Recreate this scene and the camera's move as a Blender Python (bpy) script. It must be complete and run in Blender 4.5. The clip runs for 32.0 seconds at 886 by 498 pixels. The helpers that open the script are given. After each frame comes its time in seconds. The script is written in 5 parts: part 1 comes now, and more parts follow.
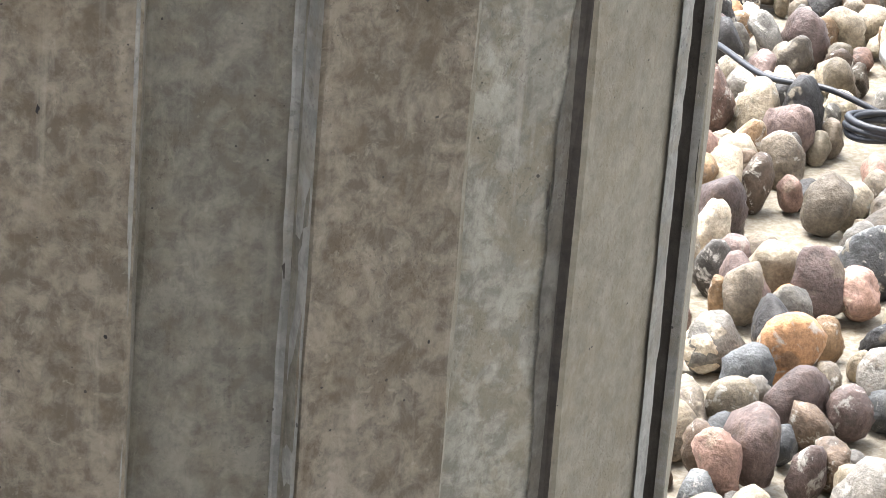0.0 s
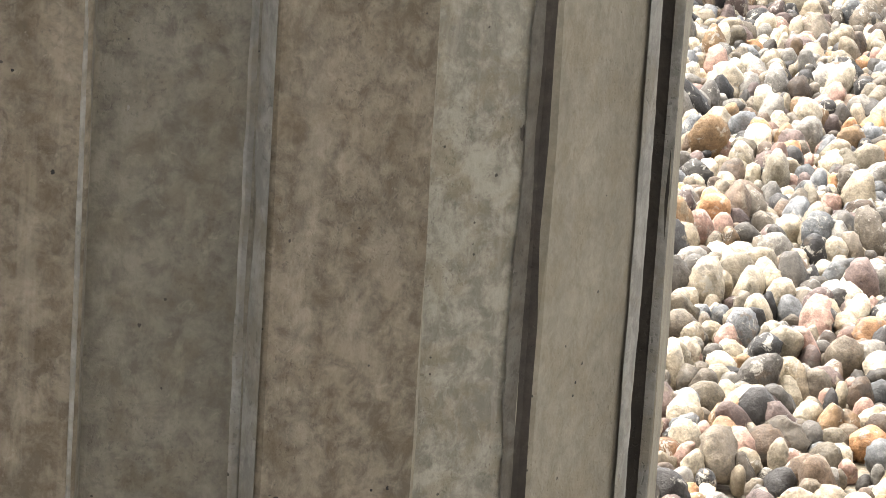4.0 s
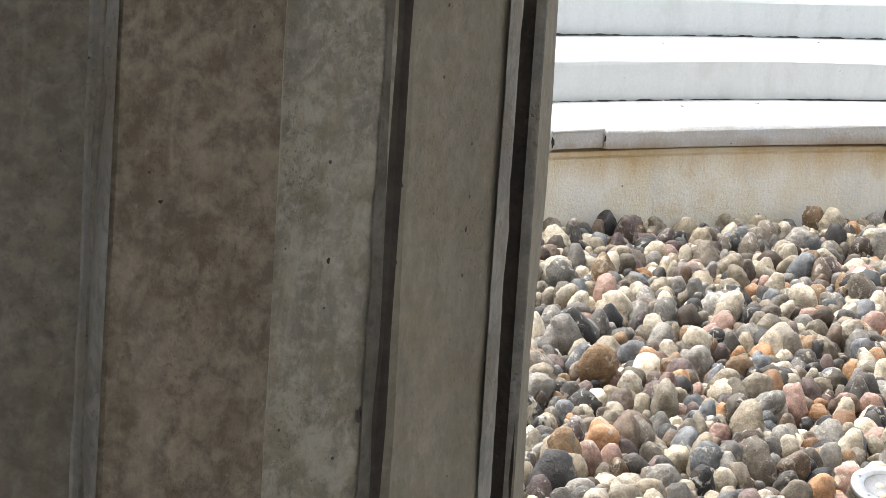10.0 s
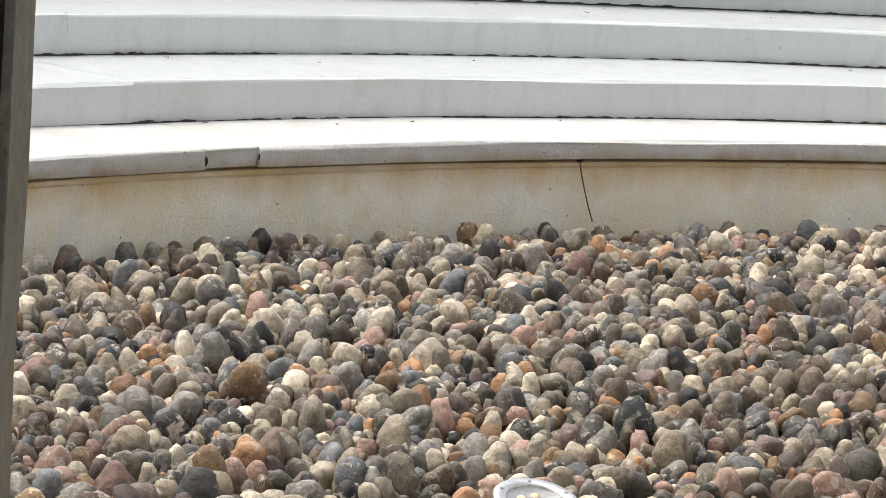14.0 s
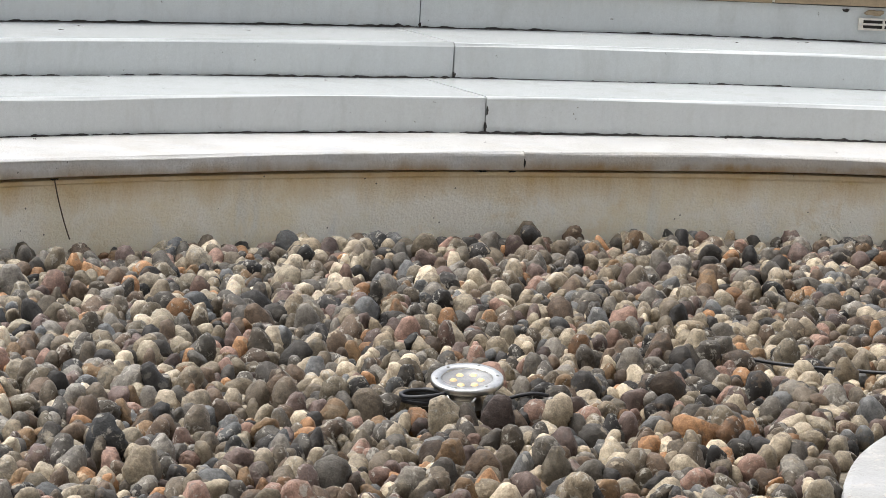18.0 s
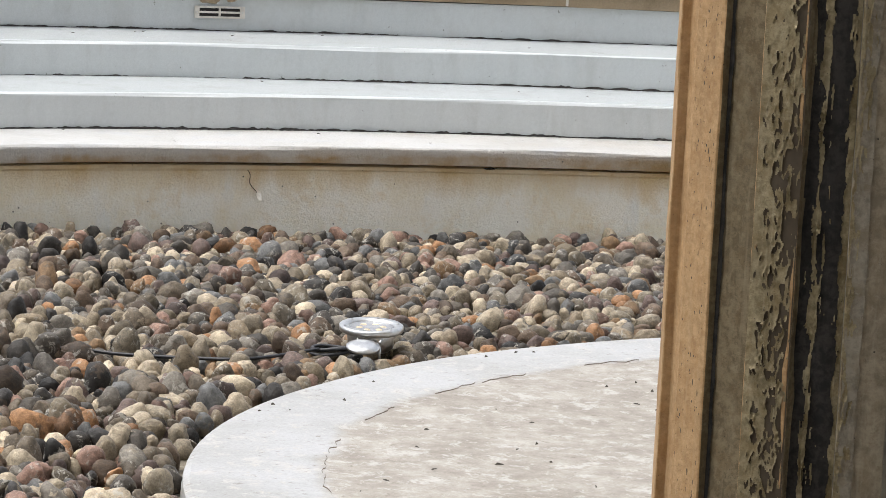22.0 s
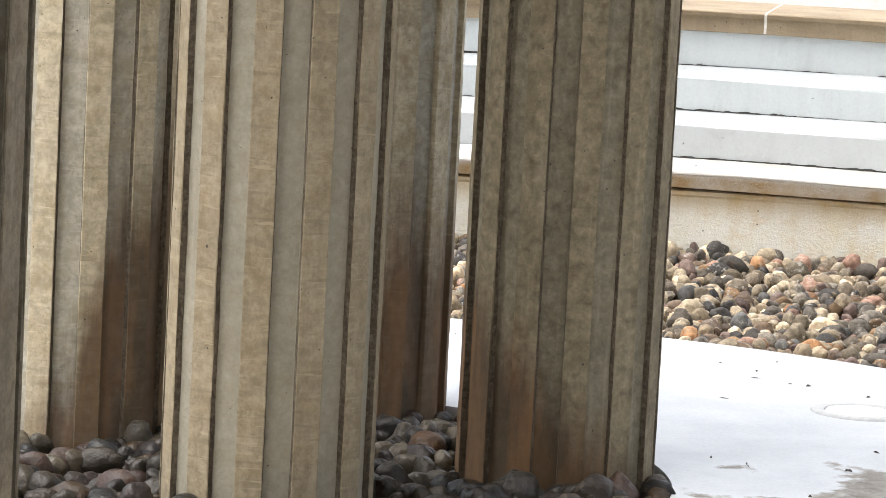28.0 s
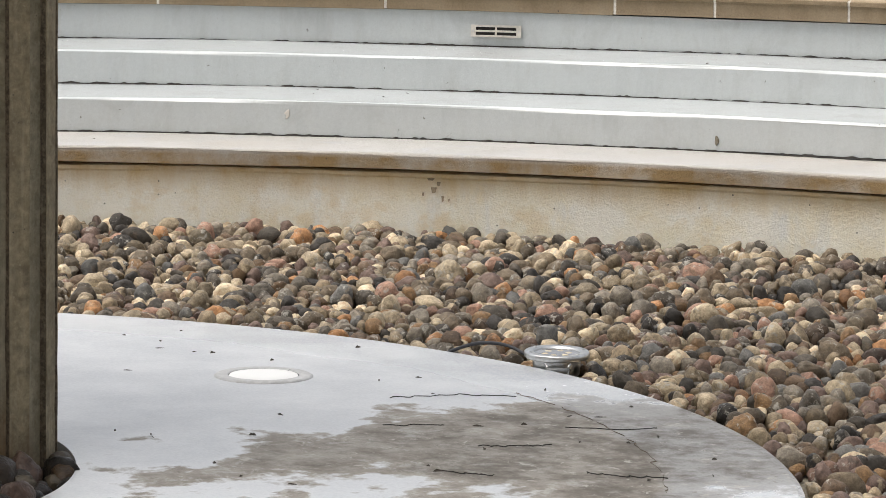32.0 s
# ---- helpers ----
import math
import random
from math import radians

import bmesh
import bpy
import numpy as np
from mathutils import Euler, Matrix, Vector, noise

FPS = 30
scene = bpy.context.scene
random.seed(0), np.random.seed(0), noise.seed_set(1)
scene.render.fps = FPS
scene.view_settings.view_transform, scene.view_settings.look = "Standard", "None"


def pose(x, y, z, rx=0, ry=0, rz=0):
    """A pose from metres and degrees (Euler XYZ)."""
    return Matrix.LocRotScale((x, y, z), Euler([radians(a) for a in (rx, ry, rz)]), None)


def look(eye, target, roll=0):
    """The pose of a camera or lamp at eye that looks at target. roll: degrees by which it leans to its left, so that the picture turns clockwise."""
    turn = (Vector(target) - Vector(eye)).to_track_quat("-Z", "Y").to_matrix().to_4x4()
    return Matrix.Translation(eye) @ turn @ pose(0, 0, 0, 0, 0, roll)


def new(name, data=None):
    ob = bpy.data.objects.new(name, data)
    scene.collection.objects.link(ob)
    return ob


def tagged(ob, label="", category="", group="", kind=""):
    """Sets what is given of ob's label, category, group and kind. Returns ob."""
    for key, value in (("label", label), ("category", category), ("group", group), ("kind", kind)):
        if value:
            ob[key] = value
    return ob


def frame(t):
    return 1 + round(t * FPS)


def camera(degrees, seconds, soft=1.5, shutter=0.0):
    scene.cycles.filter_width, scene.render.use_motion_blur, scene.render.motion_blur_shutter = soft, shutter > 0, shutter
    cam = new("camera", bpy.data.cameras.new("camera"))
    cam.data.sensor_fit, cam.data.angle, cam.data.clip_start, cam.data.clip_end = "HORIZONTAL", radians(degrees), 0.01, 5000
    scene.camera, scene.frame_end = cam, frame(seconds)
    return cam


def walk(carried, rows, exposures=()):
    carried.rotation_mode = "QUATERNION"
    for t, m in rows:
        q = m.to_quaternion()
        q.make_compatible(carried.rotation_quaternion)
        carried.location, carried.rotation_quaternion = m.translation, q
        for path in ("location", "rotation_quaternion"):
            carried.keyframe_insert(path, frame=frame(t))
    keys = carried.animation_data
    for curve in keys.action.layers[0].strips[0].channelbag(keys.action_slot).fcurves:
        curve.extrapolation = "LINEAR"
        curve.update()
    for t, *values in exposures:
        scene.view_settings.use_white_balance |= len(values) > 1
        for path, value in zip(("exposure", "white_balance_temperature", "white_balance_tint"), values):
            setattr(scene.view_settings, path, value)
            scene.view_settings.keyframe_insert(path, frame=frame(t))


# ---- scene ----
cam = camera(14.84, 32.0, soft=0.8)
# seconds, eye, target, roll
PATH = [
    (0, (0.0004, 0.0016, 1.5376), (-0.6695, 1.7462, 0.8251), 4.47),
    (0.5, (0.0006, 0.0060, 1.5461), (-0.6753, 1.7612, 0.8662), 4.43),
    (1, (-0.0025, 0.0082, 1.5560), (-0.6828, 1.7737, 0.9079), 4.36),
    (1.5, (-0.0022, 0.0102, 1.5671), (-0.6868, 1.7855, 0.9509), 4.10),
    (2, (0.0010, 0.0106, 1.5766), (-0.6862, 1.7954, 0.9915), 3.91),
    (2.5, (0.0057, 0.0102, 1.5837), (-0.6839, 1.8040, 1.0300), 3.84),
    (3, (0.0099, 0.0094, 1.5902), (-0.6824, 1.8117, 1.0680), 3.70),
    (3.5, (0.0130, 0.0085, 1.5967), (-0.6822, 1.8183, 1.1054), 3.68),
    (5.5, (0.0103, 0.0026, 1.6156), (-0.6960, 1.8346, 1.2353), 3.51),
    (6, (0.0119, 0.0012, 1.6231), (-0.6982, 1.8369, 1.2683), 3.41),
    (6.5, (0.0121, 0.0013, 1.6302), (-0.7011, 1.8407, 1.3014), 3.29),
    (7, (0.0107, 0.0027, 1.6377), (-0.7033, 1.8457, 1.3320), 3.15),
    (7.5, (0.0105, 0.0031, 1.6432), (-0.6998, 1.8499, 1.3522), 3.07),
    (8, (0.0185, 0.0080, 1.6394), (-0.6849, 1.8579, 1.3513), 3.11),
    (8.5, (0.0217, 0.0163, 1.6291), (-0.6721, 1.8684, 1.3317), 3.23),
    (9, (0.0163, 0.0248, 1.6206), (-0.6671, 1.8782, 1.3080), 3.28),
    (9.5, (0.0125, 0.0334, 1.6210), (-0.6600, 1.8885, 1.2949), 3.57),
    (10, (0.0233, 0.0399, 1.6204), (-0.6357, 1.8990, 1.2895), 3.73),
    (10.5, (0.0381, 0.0454, 1.6209), (-0.6035, 1.9107, 1.2910), 3.86),
    (11, (0.0469, 0.0514, 1.6214), (-0.5748, 1.9242, 1.2956), 4.03),
    (11.5, (0.0527, 0.0533, 1.6200), (-0.5470, 1.9339, 1.2981), 4.07),
    (12, (0.0630, 0.0534, 1.6210), (-0.5143, 1.9416, 1.3027), 4.07),
    (12.5, (0.0792, 0.0513, 1.6237), (-0.4746, 1.9470, 1.3082), 4.11),
    (13, (0.0932, 0.0490, 1.6240), (-0.4368, 1.9520, 1.3115), 4.04),
    (13.5, (0.1011, 0.0461, 1.6234), (-0.4050, 1.9561, 1.3137), 4.04),
    (15.5, (0.1371, 0.0703, 1.6227), (-0.2687, 2.0060, 1.3255), 3.47),
    (16, (0.1552, 0.0701, 1.6233), (-0.2159, 2.0135, 1.3308), 3.41),
    (16.5, (0.1732, 0.0698, 1.6240), (-0.1596, 2.0207, 1.3356), 3.32),
    (17, (0.1896, 0.0702, 1.6253), (-0.1035, 2.0279, 1.3398), 3.23),
    (17.5, (0.2047, 0.0705, 1.6266), (-0.0460, 2.0345, 1.3436), 3.11),
    (18, (0.2209, 0.0726, 1.6278), (0.0157, 2.0420, 1.3465), 3.05),
    (18.5, (0.2369, 0.0774, 1.6281), (0.0816, 2.0517, 1.3490), 3.09),
    (19, (0.2484, 0.0854, 1.6271), (0.1449, 2.0634, 1.3495), 3.10),
    (19.5, (0.2514, 0.0958, 1.6247), (0.2012, 2.0760, 1.3484), 3.16),
    (20, (0.2480, 0.1078, 1.6212), (0.2480, 2.0888, 1.3459), 3.13),
    (20.5, (0.2451, 0.1179, 1.6177), (0.2941, 2.0984, 1.3433), 3.06),
    (21, (0.2501, 0.1252, 1.6159), (0.3424, 2.1044, 1.3432), 2.89),
    (21.5, (0.2638, 0.1321, 1.6150), (0.3941, 2.1095, 1.3449), 2.76),
    (22, (0.2804, 0.1401, 1.6139), (0.4505, 2.1149, 1.3472), 2.79),
    (22.5, (0.2956, 0.1494, 1.6138), (0.5052, 2.1208, 1.3497), 2.88),
    (23, (0.3060, 0.1597, 1.6128), (0.5545, 2.1269, 1.3506), 2.89),
    (23.5, (0.3182, 0.1672, 1.6107), (0.6056, 2.1293, 1.3503), 2.99),
    (24, (0.3319, 0.1729, 1.6112), (0.6587, 2.1288, 1.3513), 2.91),
    (24.5, (0.3429, 0.1782, 1.6130), (0.7106, 2.1268, 1.3523), 2.73),
    (26.5, (0.3985, 0.1984, 1.5949), (0.9396, 2.1064, 1.3365), 2.93),
    (27, (0.4119, 0.1967, 1.5881), (1.0018, 2.0905, 1.3322), 2.97),
    (27.5, (0.4198, 0.1954, 1.5800), (1.0606, 2.0730, 1.3273), 3.11),
    (28, (0.4250, 0.1955, 1.5757), (1.1127, 2.0567, 1.3248), 3.00),
    (28.5, (0.4282, 0.1963, 1.5752), (1.1581, 2.0413, 1.3241), 3.05),
    (29, (0.4331, 0.1959, 1.5758), (1.2023, 2.0248, 1.3239), 2.84),
    (29.5, (0.4429, 0.1944, 1.5761), (1.2500, 2.0066, 1.3227), 2.48),
    (30, (0.4546, 0.1925, 1.5761), (1.2980, 1.9881, 1.3216), 2.11),
    (30.5, (0.4687, 0.1902, 1.5772), (1.3482, 1.9681, 1.3214), 1.63),
    (31, (0.4835, 0.1882, 1.5769), (1.3985, 1.9480, 1.3209), 1.28),
    (31.5, (0.4976, 0.1864, 1.5757), (1.4498, 1.9265, 1.3198), 1.00),
    (32, (0.5106, 0.1846, 1.5733), (1.5024, 1.9023, 1.3171), 0.91),
]
EXPOSURE = [(0, 2.95, 6100, 10), (1.2, 2.91, 6150, 10), (2, 2.88, 6250, 10), (3, 2.78, 6750, 10), (4.5, 2.67, 6700, 10), (6, 2.53, 6400, 10), (7, 2.37, 6250, 10), (8, 2.15, 6250, 10), (9, 1.93, 6300, 10), (10, 1.79, 6400, 10), (11, 1.51, 6550, 10), (12.5, 1.29, 6650, 10), (16, 1.12, 6500, 10), (20, 0.96, 6450, 10), (23, 0.99, 6400, 10), (24, 1.1, 6600, 10), (25.5, 1.43, 6600, 10), (27, 1.73, 6500, 10), (28, 1.4, 6450, 10), (29, 1.0, 6550, 10), (30, 0.82, 6650, 10), (32, 0.69, 6650, 10)]
walk(cam, [(t, look(eye, target, roll)) for t, eye, target, roll in PATH], EXPOSURE)

# ---- world and light: overcast sky over an open basin ----
world = bpy.data.worlds.new("overcast_sky")
scene.world = world
world.use_nodes = True
wn, wl = world.node_tree.nodes, world.node_tree.links
sky = wn.new("ShaderNodeTexSky")
sky.sky_type = "NISHITA"
sky.sun_disc = False
sky.sun_elevation, sky.sun_rotation = radians(69), radians(-83)
sky.dust_density, sky.air_density = 4.0, 1.0
soft_sky = wn.new("ShaderNodeHueSaturation")
soft_sky.inputs["Saturation"].default_value = 0.3
wl.new(sky.outputs[0], soft_sky.inputs["Color"])
wl.new(soft_sky.outputs[0], wn["Background"].inputs["Color"])
wn["Background"].inputs["Strength"].default_value = 0.14
sun_data = bpy.data.lights.new("sun", "SUN")
sun_data.energy, sun_data.angle, sun_data.color = 1.15, radians(40), (1.0, 0.95, 0.88)
sun = new("sun", sun_data)
sun.matrix_world = look((-2.6, 6.6, 12), (2, 6, 0))


# ---- material helpers ----
def material(name):
    m = bpy.data.materials.new(name)
    m.use_nodes = True
    return m, m.node_tree.nodes, m.node_tree.links, m.node_tree.nodes["Principled BSDF"]


def coords(n, l, scale=(1, 1, 1), space="Object"):
    tc, mp = n.new("ShaderNodeTexCoord"), n.new("ShaderNodeMapping")
    mp.inputs["Scale"].default_value = scale
    l.new(tc.outputs[space], mp.inputs["Vector"])
    return mp.outputs["Vector"]


def noise_tex(n, l, vec, scale, detail=6.0, rough=0.6, warp=0.0):
    t = n.new("ShaderNodeTexNoise")
    t.inputs["Distortion"].default_value = warp
    t.inputs["Scale"].default_value, t.inputs["Detail"].default_value, t.inputs["Roughness"].default_value = scale, detail, rough
    l.new(vec, t.inputs["Vector"])
    return t.outputs["Fac"]


def ramp(n, l, fac, stops, mode="LINEAR"):
    r = n.new("ShaderNodeValToRGB")
    r.color_ramp.interpolation = mode
    els = r.color_ramp.elements
    while len(els) < len(stops):
        els.new(0.5)
    for e, (p, c) in zip(els, stops):
        e.position, e.color = p, (*c, 1) if len(c) == 3 else c
    l.new(fac, r.inputs["Fac"])
    return r.outputs["Color"]


def mix(n, l, fac, a, b, kind="MIX"):
    m = n.new("ShaderNodeMix")
    m.data_type, m.blend_type = "RGBA", kind
    for sock, v in ((m.inputs[0], fac), (m.inputs[6], a), (m.inputs[7], b)):
        if isinstance(v, (int, float)):
            sock.default_value = v
        elif isinstance(v, tuple):
            sock.default_value = (*v, 1)
        else:
            l.new(v, sock)
    return m.outputs[2]


def maths(n, l, op, a, b=0.0, clamp=False):
    m = n.new("ShaderNodeMath")
    m.operation, m.use_clamp = op, clamp
    for sock, v in zip(m.inputs, (a, b)):
        if isinstance(v, (int, float)):
            sock.default_value = v
        else:
            l.new(v, sock)
    return m.outputs[0]


def bump(n, l, bsdf, height, strength, distance):
    b = n.new("ShaderNodeBump")
    b.inputs["Strength"].default_value, b.inputs["Distance"].default_value = strength, distance
    l.new(height, b.inputs["Height"])
    l.new(b.outputs[0], bsdf.inputs["Normal"])


def grey(v):
    return (v, v, v)


def concrete(name, dark, light, stain, pits=True, rust=0.0, rough=0.85, uneven=1.0, lean=(0.0, 0.0), ticks=0.0, coarse=1.0):
    """Cast concrete: clouds, marbling, pale veins, brown patches, fine pits, short cast marks (ticks), marks larger as coarse falls, and rust that climbs from the foot to about
    the height rust, higher on the side that lean points to."""
    m, n, l, b = material(name)
    q = coarse
    v = coords(n, l, (q, q, q))
    cloud = noise_tex(n, l, v, 17, 8, 0.66, 0.15)
    marble = noise_tex(n, l, v, 82, 8, 0.68, 0.3)
    fine = noise_tex(n, l, v, 260, 3, 0.6)
    wide = 0.058 / max(0.2, uneven)
    c = ramp(n, l, maths(n, l, "ADD", maths(n, l, "MULTIPLY", cloud, 0.28), maths(n, l, "MULTIPLY", marble, 0.72)), [(0.5 - wide, dark), (0.5 + wide, light)])
    streak = noise_tex(n, l, coords(n, l, (q, q, 0.12 * q)), 38, 5, 0.6)
    c = mix(n, l, maths(n, l, "MULTIPLY", ramp(n, l, streak, [(0.52, grey(0)), (0.72, grey(1))]), 0.45 * uneven), c, stain)
    run = noise_tex(n, l, coords(n, l, (q, q, 0.16 * q)), 17, 6, 0.62, 0.25)
    c = mix(n, l, maths(n, l, "MULTIPLY", ramp(n, l, run, [(0.50, grey(0)), (0.66, grey(1))]), 0.5 * uneven), c, tuple(k * 0.72 for k in dark))
    c = mix(n, l, 0.12, c, ramp(n, l, fine, [(0.3, grey(0.25)), (0.7, grey(0.8))]), "OVERLAY")
    h = maths(n, l, "ADD", maths(n, l, "MULTIPLY", marble, 0.6), maths(n, l, "MULTIPLY", fine, 0.25))
    if pits:
        patch = noise_tex(n, l, v, 42, 6, 0.64, 0.35)
        brown = tuple(k * f for k, f in zip(dark, (0.98, 0.86, 0.66)))
        c = mix(n, l, maths(n, l, "MULTIPLY", ramp(n, l, patch, [(0.48, grey(0)), (0.60, grey(1))]), 0.5 * uneven), c, brown)
        vein = noise_tex(n, l, coords(n, l, (q, q, 0.42 * q)), 62, 5, 0.65, 0.5)
        c = mix(n, l, maths(n, l, "MULTIPLY", ramp(n, l, vein, [(0.58, grey(0)), (0.70, grey(1))]), 0.4 * uneven), c, tuple(min(1, k * 1.1) for k in stain))
        spot = noise_tex(n, l, v, 150, 4, 0.6, 0.5)
        c = mix(n, l, maths(n, l, "MULTIPLY", ramp(n, l, spot, [(0.58, grey(0)), (0.68, grey(1))]), 0.4 * uneven), c, tuple(k * 0.62 for k in dark))
        c = mix(n, l, maths(n, l, "MULTIPLY", ramp(n, l, spot, [(0.29, grey(1)), (0.36, grey(0))]), 0.45 * uneven), c, stain)
        drip = noise_tex(n, l, coords(n, l, (q, q, 0.05 * q)), 75, 4, 0.6, 0.2)
        c = mix(n, l, maths(n, l, "MULTIPLY", ramp(n, l, drip, [(0.58, grey(0)), (0.70, grey(1))]), 0.4 * uneven), c, stain)
        where = ramp(n, l, noise_tex(n, l, v, 21, 3, 0.5), [(0.5, grey(0)), (0.6, grey(1))])
        speck = ramp(n, l, noise_tex(n, l, v, 400, 2, 0.5), [(0.34, grey(1)), (0.40, grey(0))])
        c = mix(n, l, maths(n, l, "MULTIPLY", maths(n, l, "MULTIPLY", speck, where), 0.35 * uneven), c, tuple(k * 0.4 for k in dark))
        h = maths(n, l, "SUBTRACT", h, maths(n, l, "MULTIPLY", maths(n, l, "MULTIPLY", speck, where), 0.4))
        for scale, size in ((60, 0.075), (150, 0.13)):
            pit = n.new("ShaderNodeTexVoronoi")
            pit.inputs["Scale"].default_value = scale
            l.new(v, pit.inputs["Vector"])
            sep = n.new("ShaderNodeSeparateColor")
            l.new(pit.outputs["Color"], sep.inputs[0])
            few = maths(n, l, "MULTIPLY", maths(n, l, "SUBTRACT", sep.outputs[0], 0.88), size / 0.12)
            ragged = maths(n, l, "ADD", pit.outputs["Distance"], maths(n, l, "MULTIPLY", maths(n, l, "SUBTRACT", fine, 0.5), 0.3))
            hole = maths(n, l, "LESS_THAN", ragged, few)
            c = mix(n, l, maths(n, l, "MULTIPLY", hole, 0.85), c, (0.03, 0.026, 0.022))
            h = maths(n, l, "SUBTRACT", h, maths(n, l, "MULTIPLY", hole, 0.7))
    if ticks:
        band = noise_tex(n, l, coords(n, l, (5, 5, 34)), 1, 3, 0.55)
        c = mix(n, l, min(1.0, ticks * 0.5), c, ramp(n, l, band, [(0.34, grey(0.3)), (0.66, grey(0.7))]), "OVERLAY")
        dash = ramp(n, l, noise_tex(n, l, coords(n, l, (12, 12, 95)), 1, 2, 0.5), [(0.64, grey(0)), (0.72, grey(1))])
        c = mix(n, l, maths(n, l, "MULTIPLY", dash, ticks), c, tuple(min(1, k * 1.35) for k in light))
        dash = ramp(n, l, noise_tex(n, l, coords(n, l, (9, 9, 70)), 1, 2, 0.5), [(0.32, grey(1)), (0.40, grey(0))])
        c = mix(n, l, maths(n, l, "MULTIPLY", dash, ticks), c, tuple(k * 0.75 for k in dark))
    if rust:
        sep, tc = n.new("ShaderNodeSeparateXYZ"), n.new("ShaderNodeTexCoord")
        l.new(tc.outputs["Object"], sep.inputs[0])
        side = maths(n, l, "ADD", maths(n, l, "MULTIPLY", sep.outputs["X"], lean[0] / 0.238), maths(n, l, "MULTIPLY", sep.outputs["Y"], lean[1] / 0.238))
        run = maths(n, l, "SUBTRACT", noise_tex(n, l, coords(n, l, (1, 1, 0.10)), 13, 5, 0.65), 0.5)
        edge = maths(n, l, "SUBTRACT", maths(n, l, "DIVIDE", sep.outputs["Z"], rust), maths(n, l, "ADD", side, maths(n, l, "MULTIPLY", run, 2.6)))
        fade = maths(n, l, "MULTIPLY", maths(n, l, "SUBTRACT", 1.45, edge), 1.1, True)
        redder = ramp(n, l, noise_tex(n, l, coords(n, l, (1, 1, 0.2)), 16, 5, 0.6), [(0.4, (0.062, 0.034, 0.015)), (0.66, (0.18, 0.085, 0.028))])
        c = mix(n, l, maths(n, l, "MULTIPLY", fade, 0.82), c, redder)
    l.new(c, b.inputs["Base Color"])
    b.inputs["Roughness"].default_value = rough
    bump(n, l, b, h, 0.45, 0.003)
    return m


M_RIDGE = concrete("column_tan_concrete", (0.099, 0.082, 0.057), (0.212, 0.179, 0.133), (0.315, 0.278, 0.222), uneven=0.75, coarse=1.35)
M_FLUTE = concrete("column_grey_concrete", (0.107, 0.097, 0.075), (0.185, 0.169, 0.134), (0.27, 0.248, 0.195), True, 0, 0.85, 0.7, coarse=1.35)
M_FLUTE_PALE = concrete("column_speckled_concrete", (0.174, 0.161, 0.128), (0.295, 0.278, 0.224), (0.356, 0.336, 0.283), coarse=1.35)
M_EDGE = concrete("column_pale_tan_concrete", (0.163, 0.145, 0.108), (0.224, 0.203, 0.154), (0.255, 0.232, 0.183), True, 0, 0.85, 0.6, coarse=1.35)
M_RIDGE_BROWN = concrete("column_brown_concrete", (0.184, 0.15, 0.101), (0.316, 0.267, 0.188), (0.414, 0.368, 0.282), uneven=0.65, coarse=0.55)
M_FLUTE_BROWN = concrete("column_brown_grey_concrete", (0.133, 0.116, 0.084), (0.237, 0.214, 0.162), (0.342, 0.314, 0.252), uneven=0.65, coarse=0.55)
M_RIDGE_CREAM = concrete("column_cream_concrete", (0.217, 0.174, 0.109), (0.334, 0.276, 0.184), (0.388, 0.327, 0.235), True, 0, 0.85, 0.6, ticks=0.4, coarse=0.42)
M_FLUTE_CREAM = concrete("column_pale_grey_concrete", (0.247, 0.224, 0.169), (0.343, 0.313, 0.243), (0.399, 0.367, 0.293), True, 0, 0.85, 0.4, ticks=0.06, coarse=0.42)
M_RIDGE_DARK = concrete("column_dark_tan_concrete", (0.129, 0.103, 0.062), (0.286, 0.239, 0.151), (0.448, 0.398, 0.291), True, 0.2, 0.8, 0.5, (-1.5, 0.3), 0.10, coarse=0.42)
M_FLUTE_DARK = concrete("column_dark_grey_concrete", (0.129, 0.112, 0.072), (0.269, 0.239, 0.168), (0.426, 0.386, 0.297), True, 0.2, 0.8, 0.5, (-1.5, 0.3), 0.04, coarse=0.42)
M_RIDGE_RUST = concrete("column_tan_concrete_rusty", (0.414, 0.353, 0.241), (0.627, 0.549, 0.392), (0.65, 0.571, 0.437), True, 0.27, 0.85, 0.75, (1.9, -0.6), 0.4, coarse=0.42)
M_FLUTE_RUST = concrete("column_grey_concrete_rusty", (0.37, 0.342, 0.269), (0.538, 0.504, 0.414), (0.605, 0.56, 0.47), True, 0.27, 0.85, 0.75, (1.9, -0.6), 0.25, coarse=0.42)
M_RIDGE_RED = concrete("column_tan_concrete_reddened", (0.299, 0.254, 0.176), (0.481, 0.423, 0.312), (0.572, 0.507, 0.403), True, 0.4, 0.85, 0.8, (0.2, -0.2), 0.35, coarse=0.42)
M_FLUTE_RED = concrete("column_grey_concrete_reddened", (0.286, 0.269, 0.224), (0.429, 0.41, 0.351), (0.546, 0.514, 0.448), True, 0.4, 0.85, 0.8, (0.2, -0.2), 0.2, coarse=0.42)
# for the ridge sides: grime, with their shade painted in
M_CREVICE = concrete("column_shade_and_grime", (0.06, 0.045, 0.03), (0.16, 0.13, 0.09), (0.3, 0.26, 0.19), True, 0, 0.8, 0.8)
M_OCHRE = concrete("column_ochre_paint", (0.342, 0.21, 0.097), (0.475, 0.308, 0.152), (0.494, 0.344, 0.187), True, 0, 0.8, 0.7)
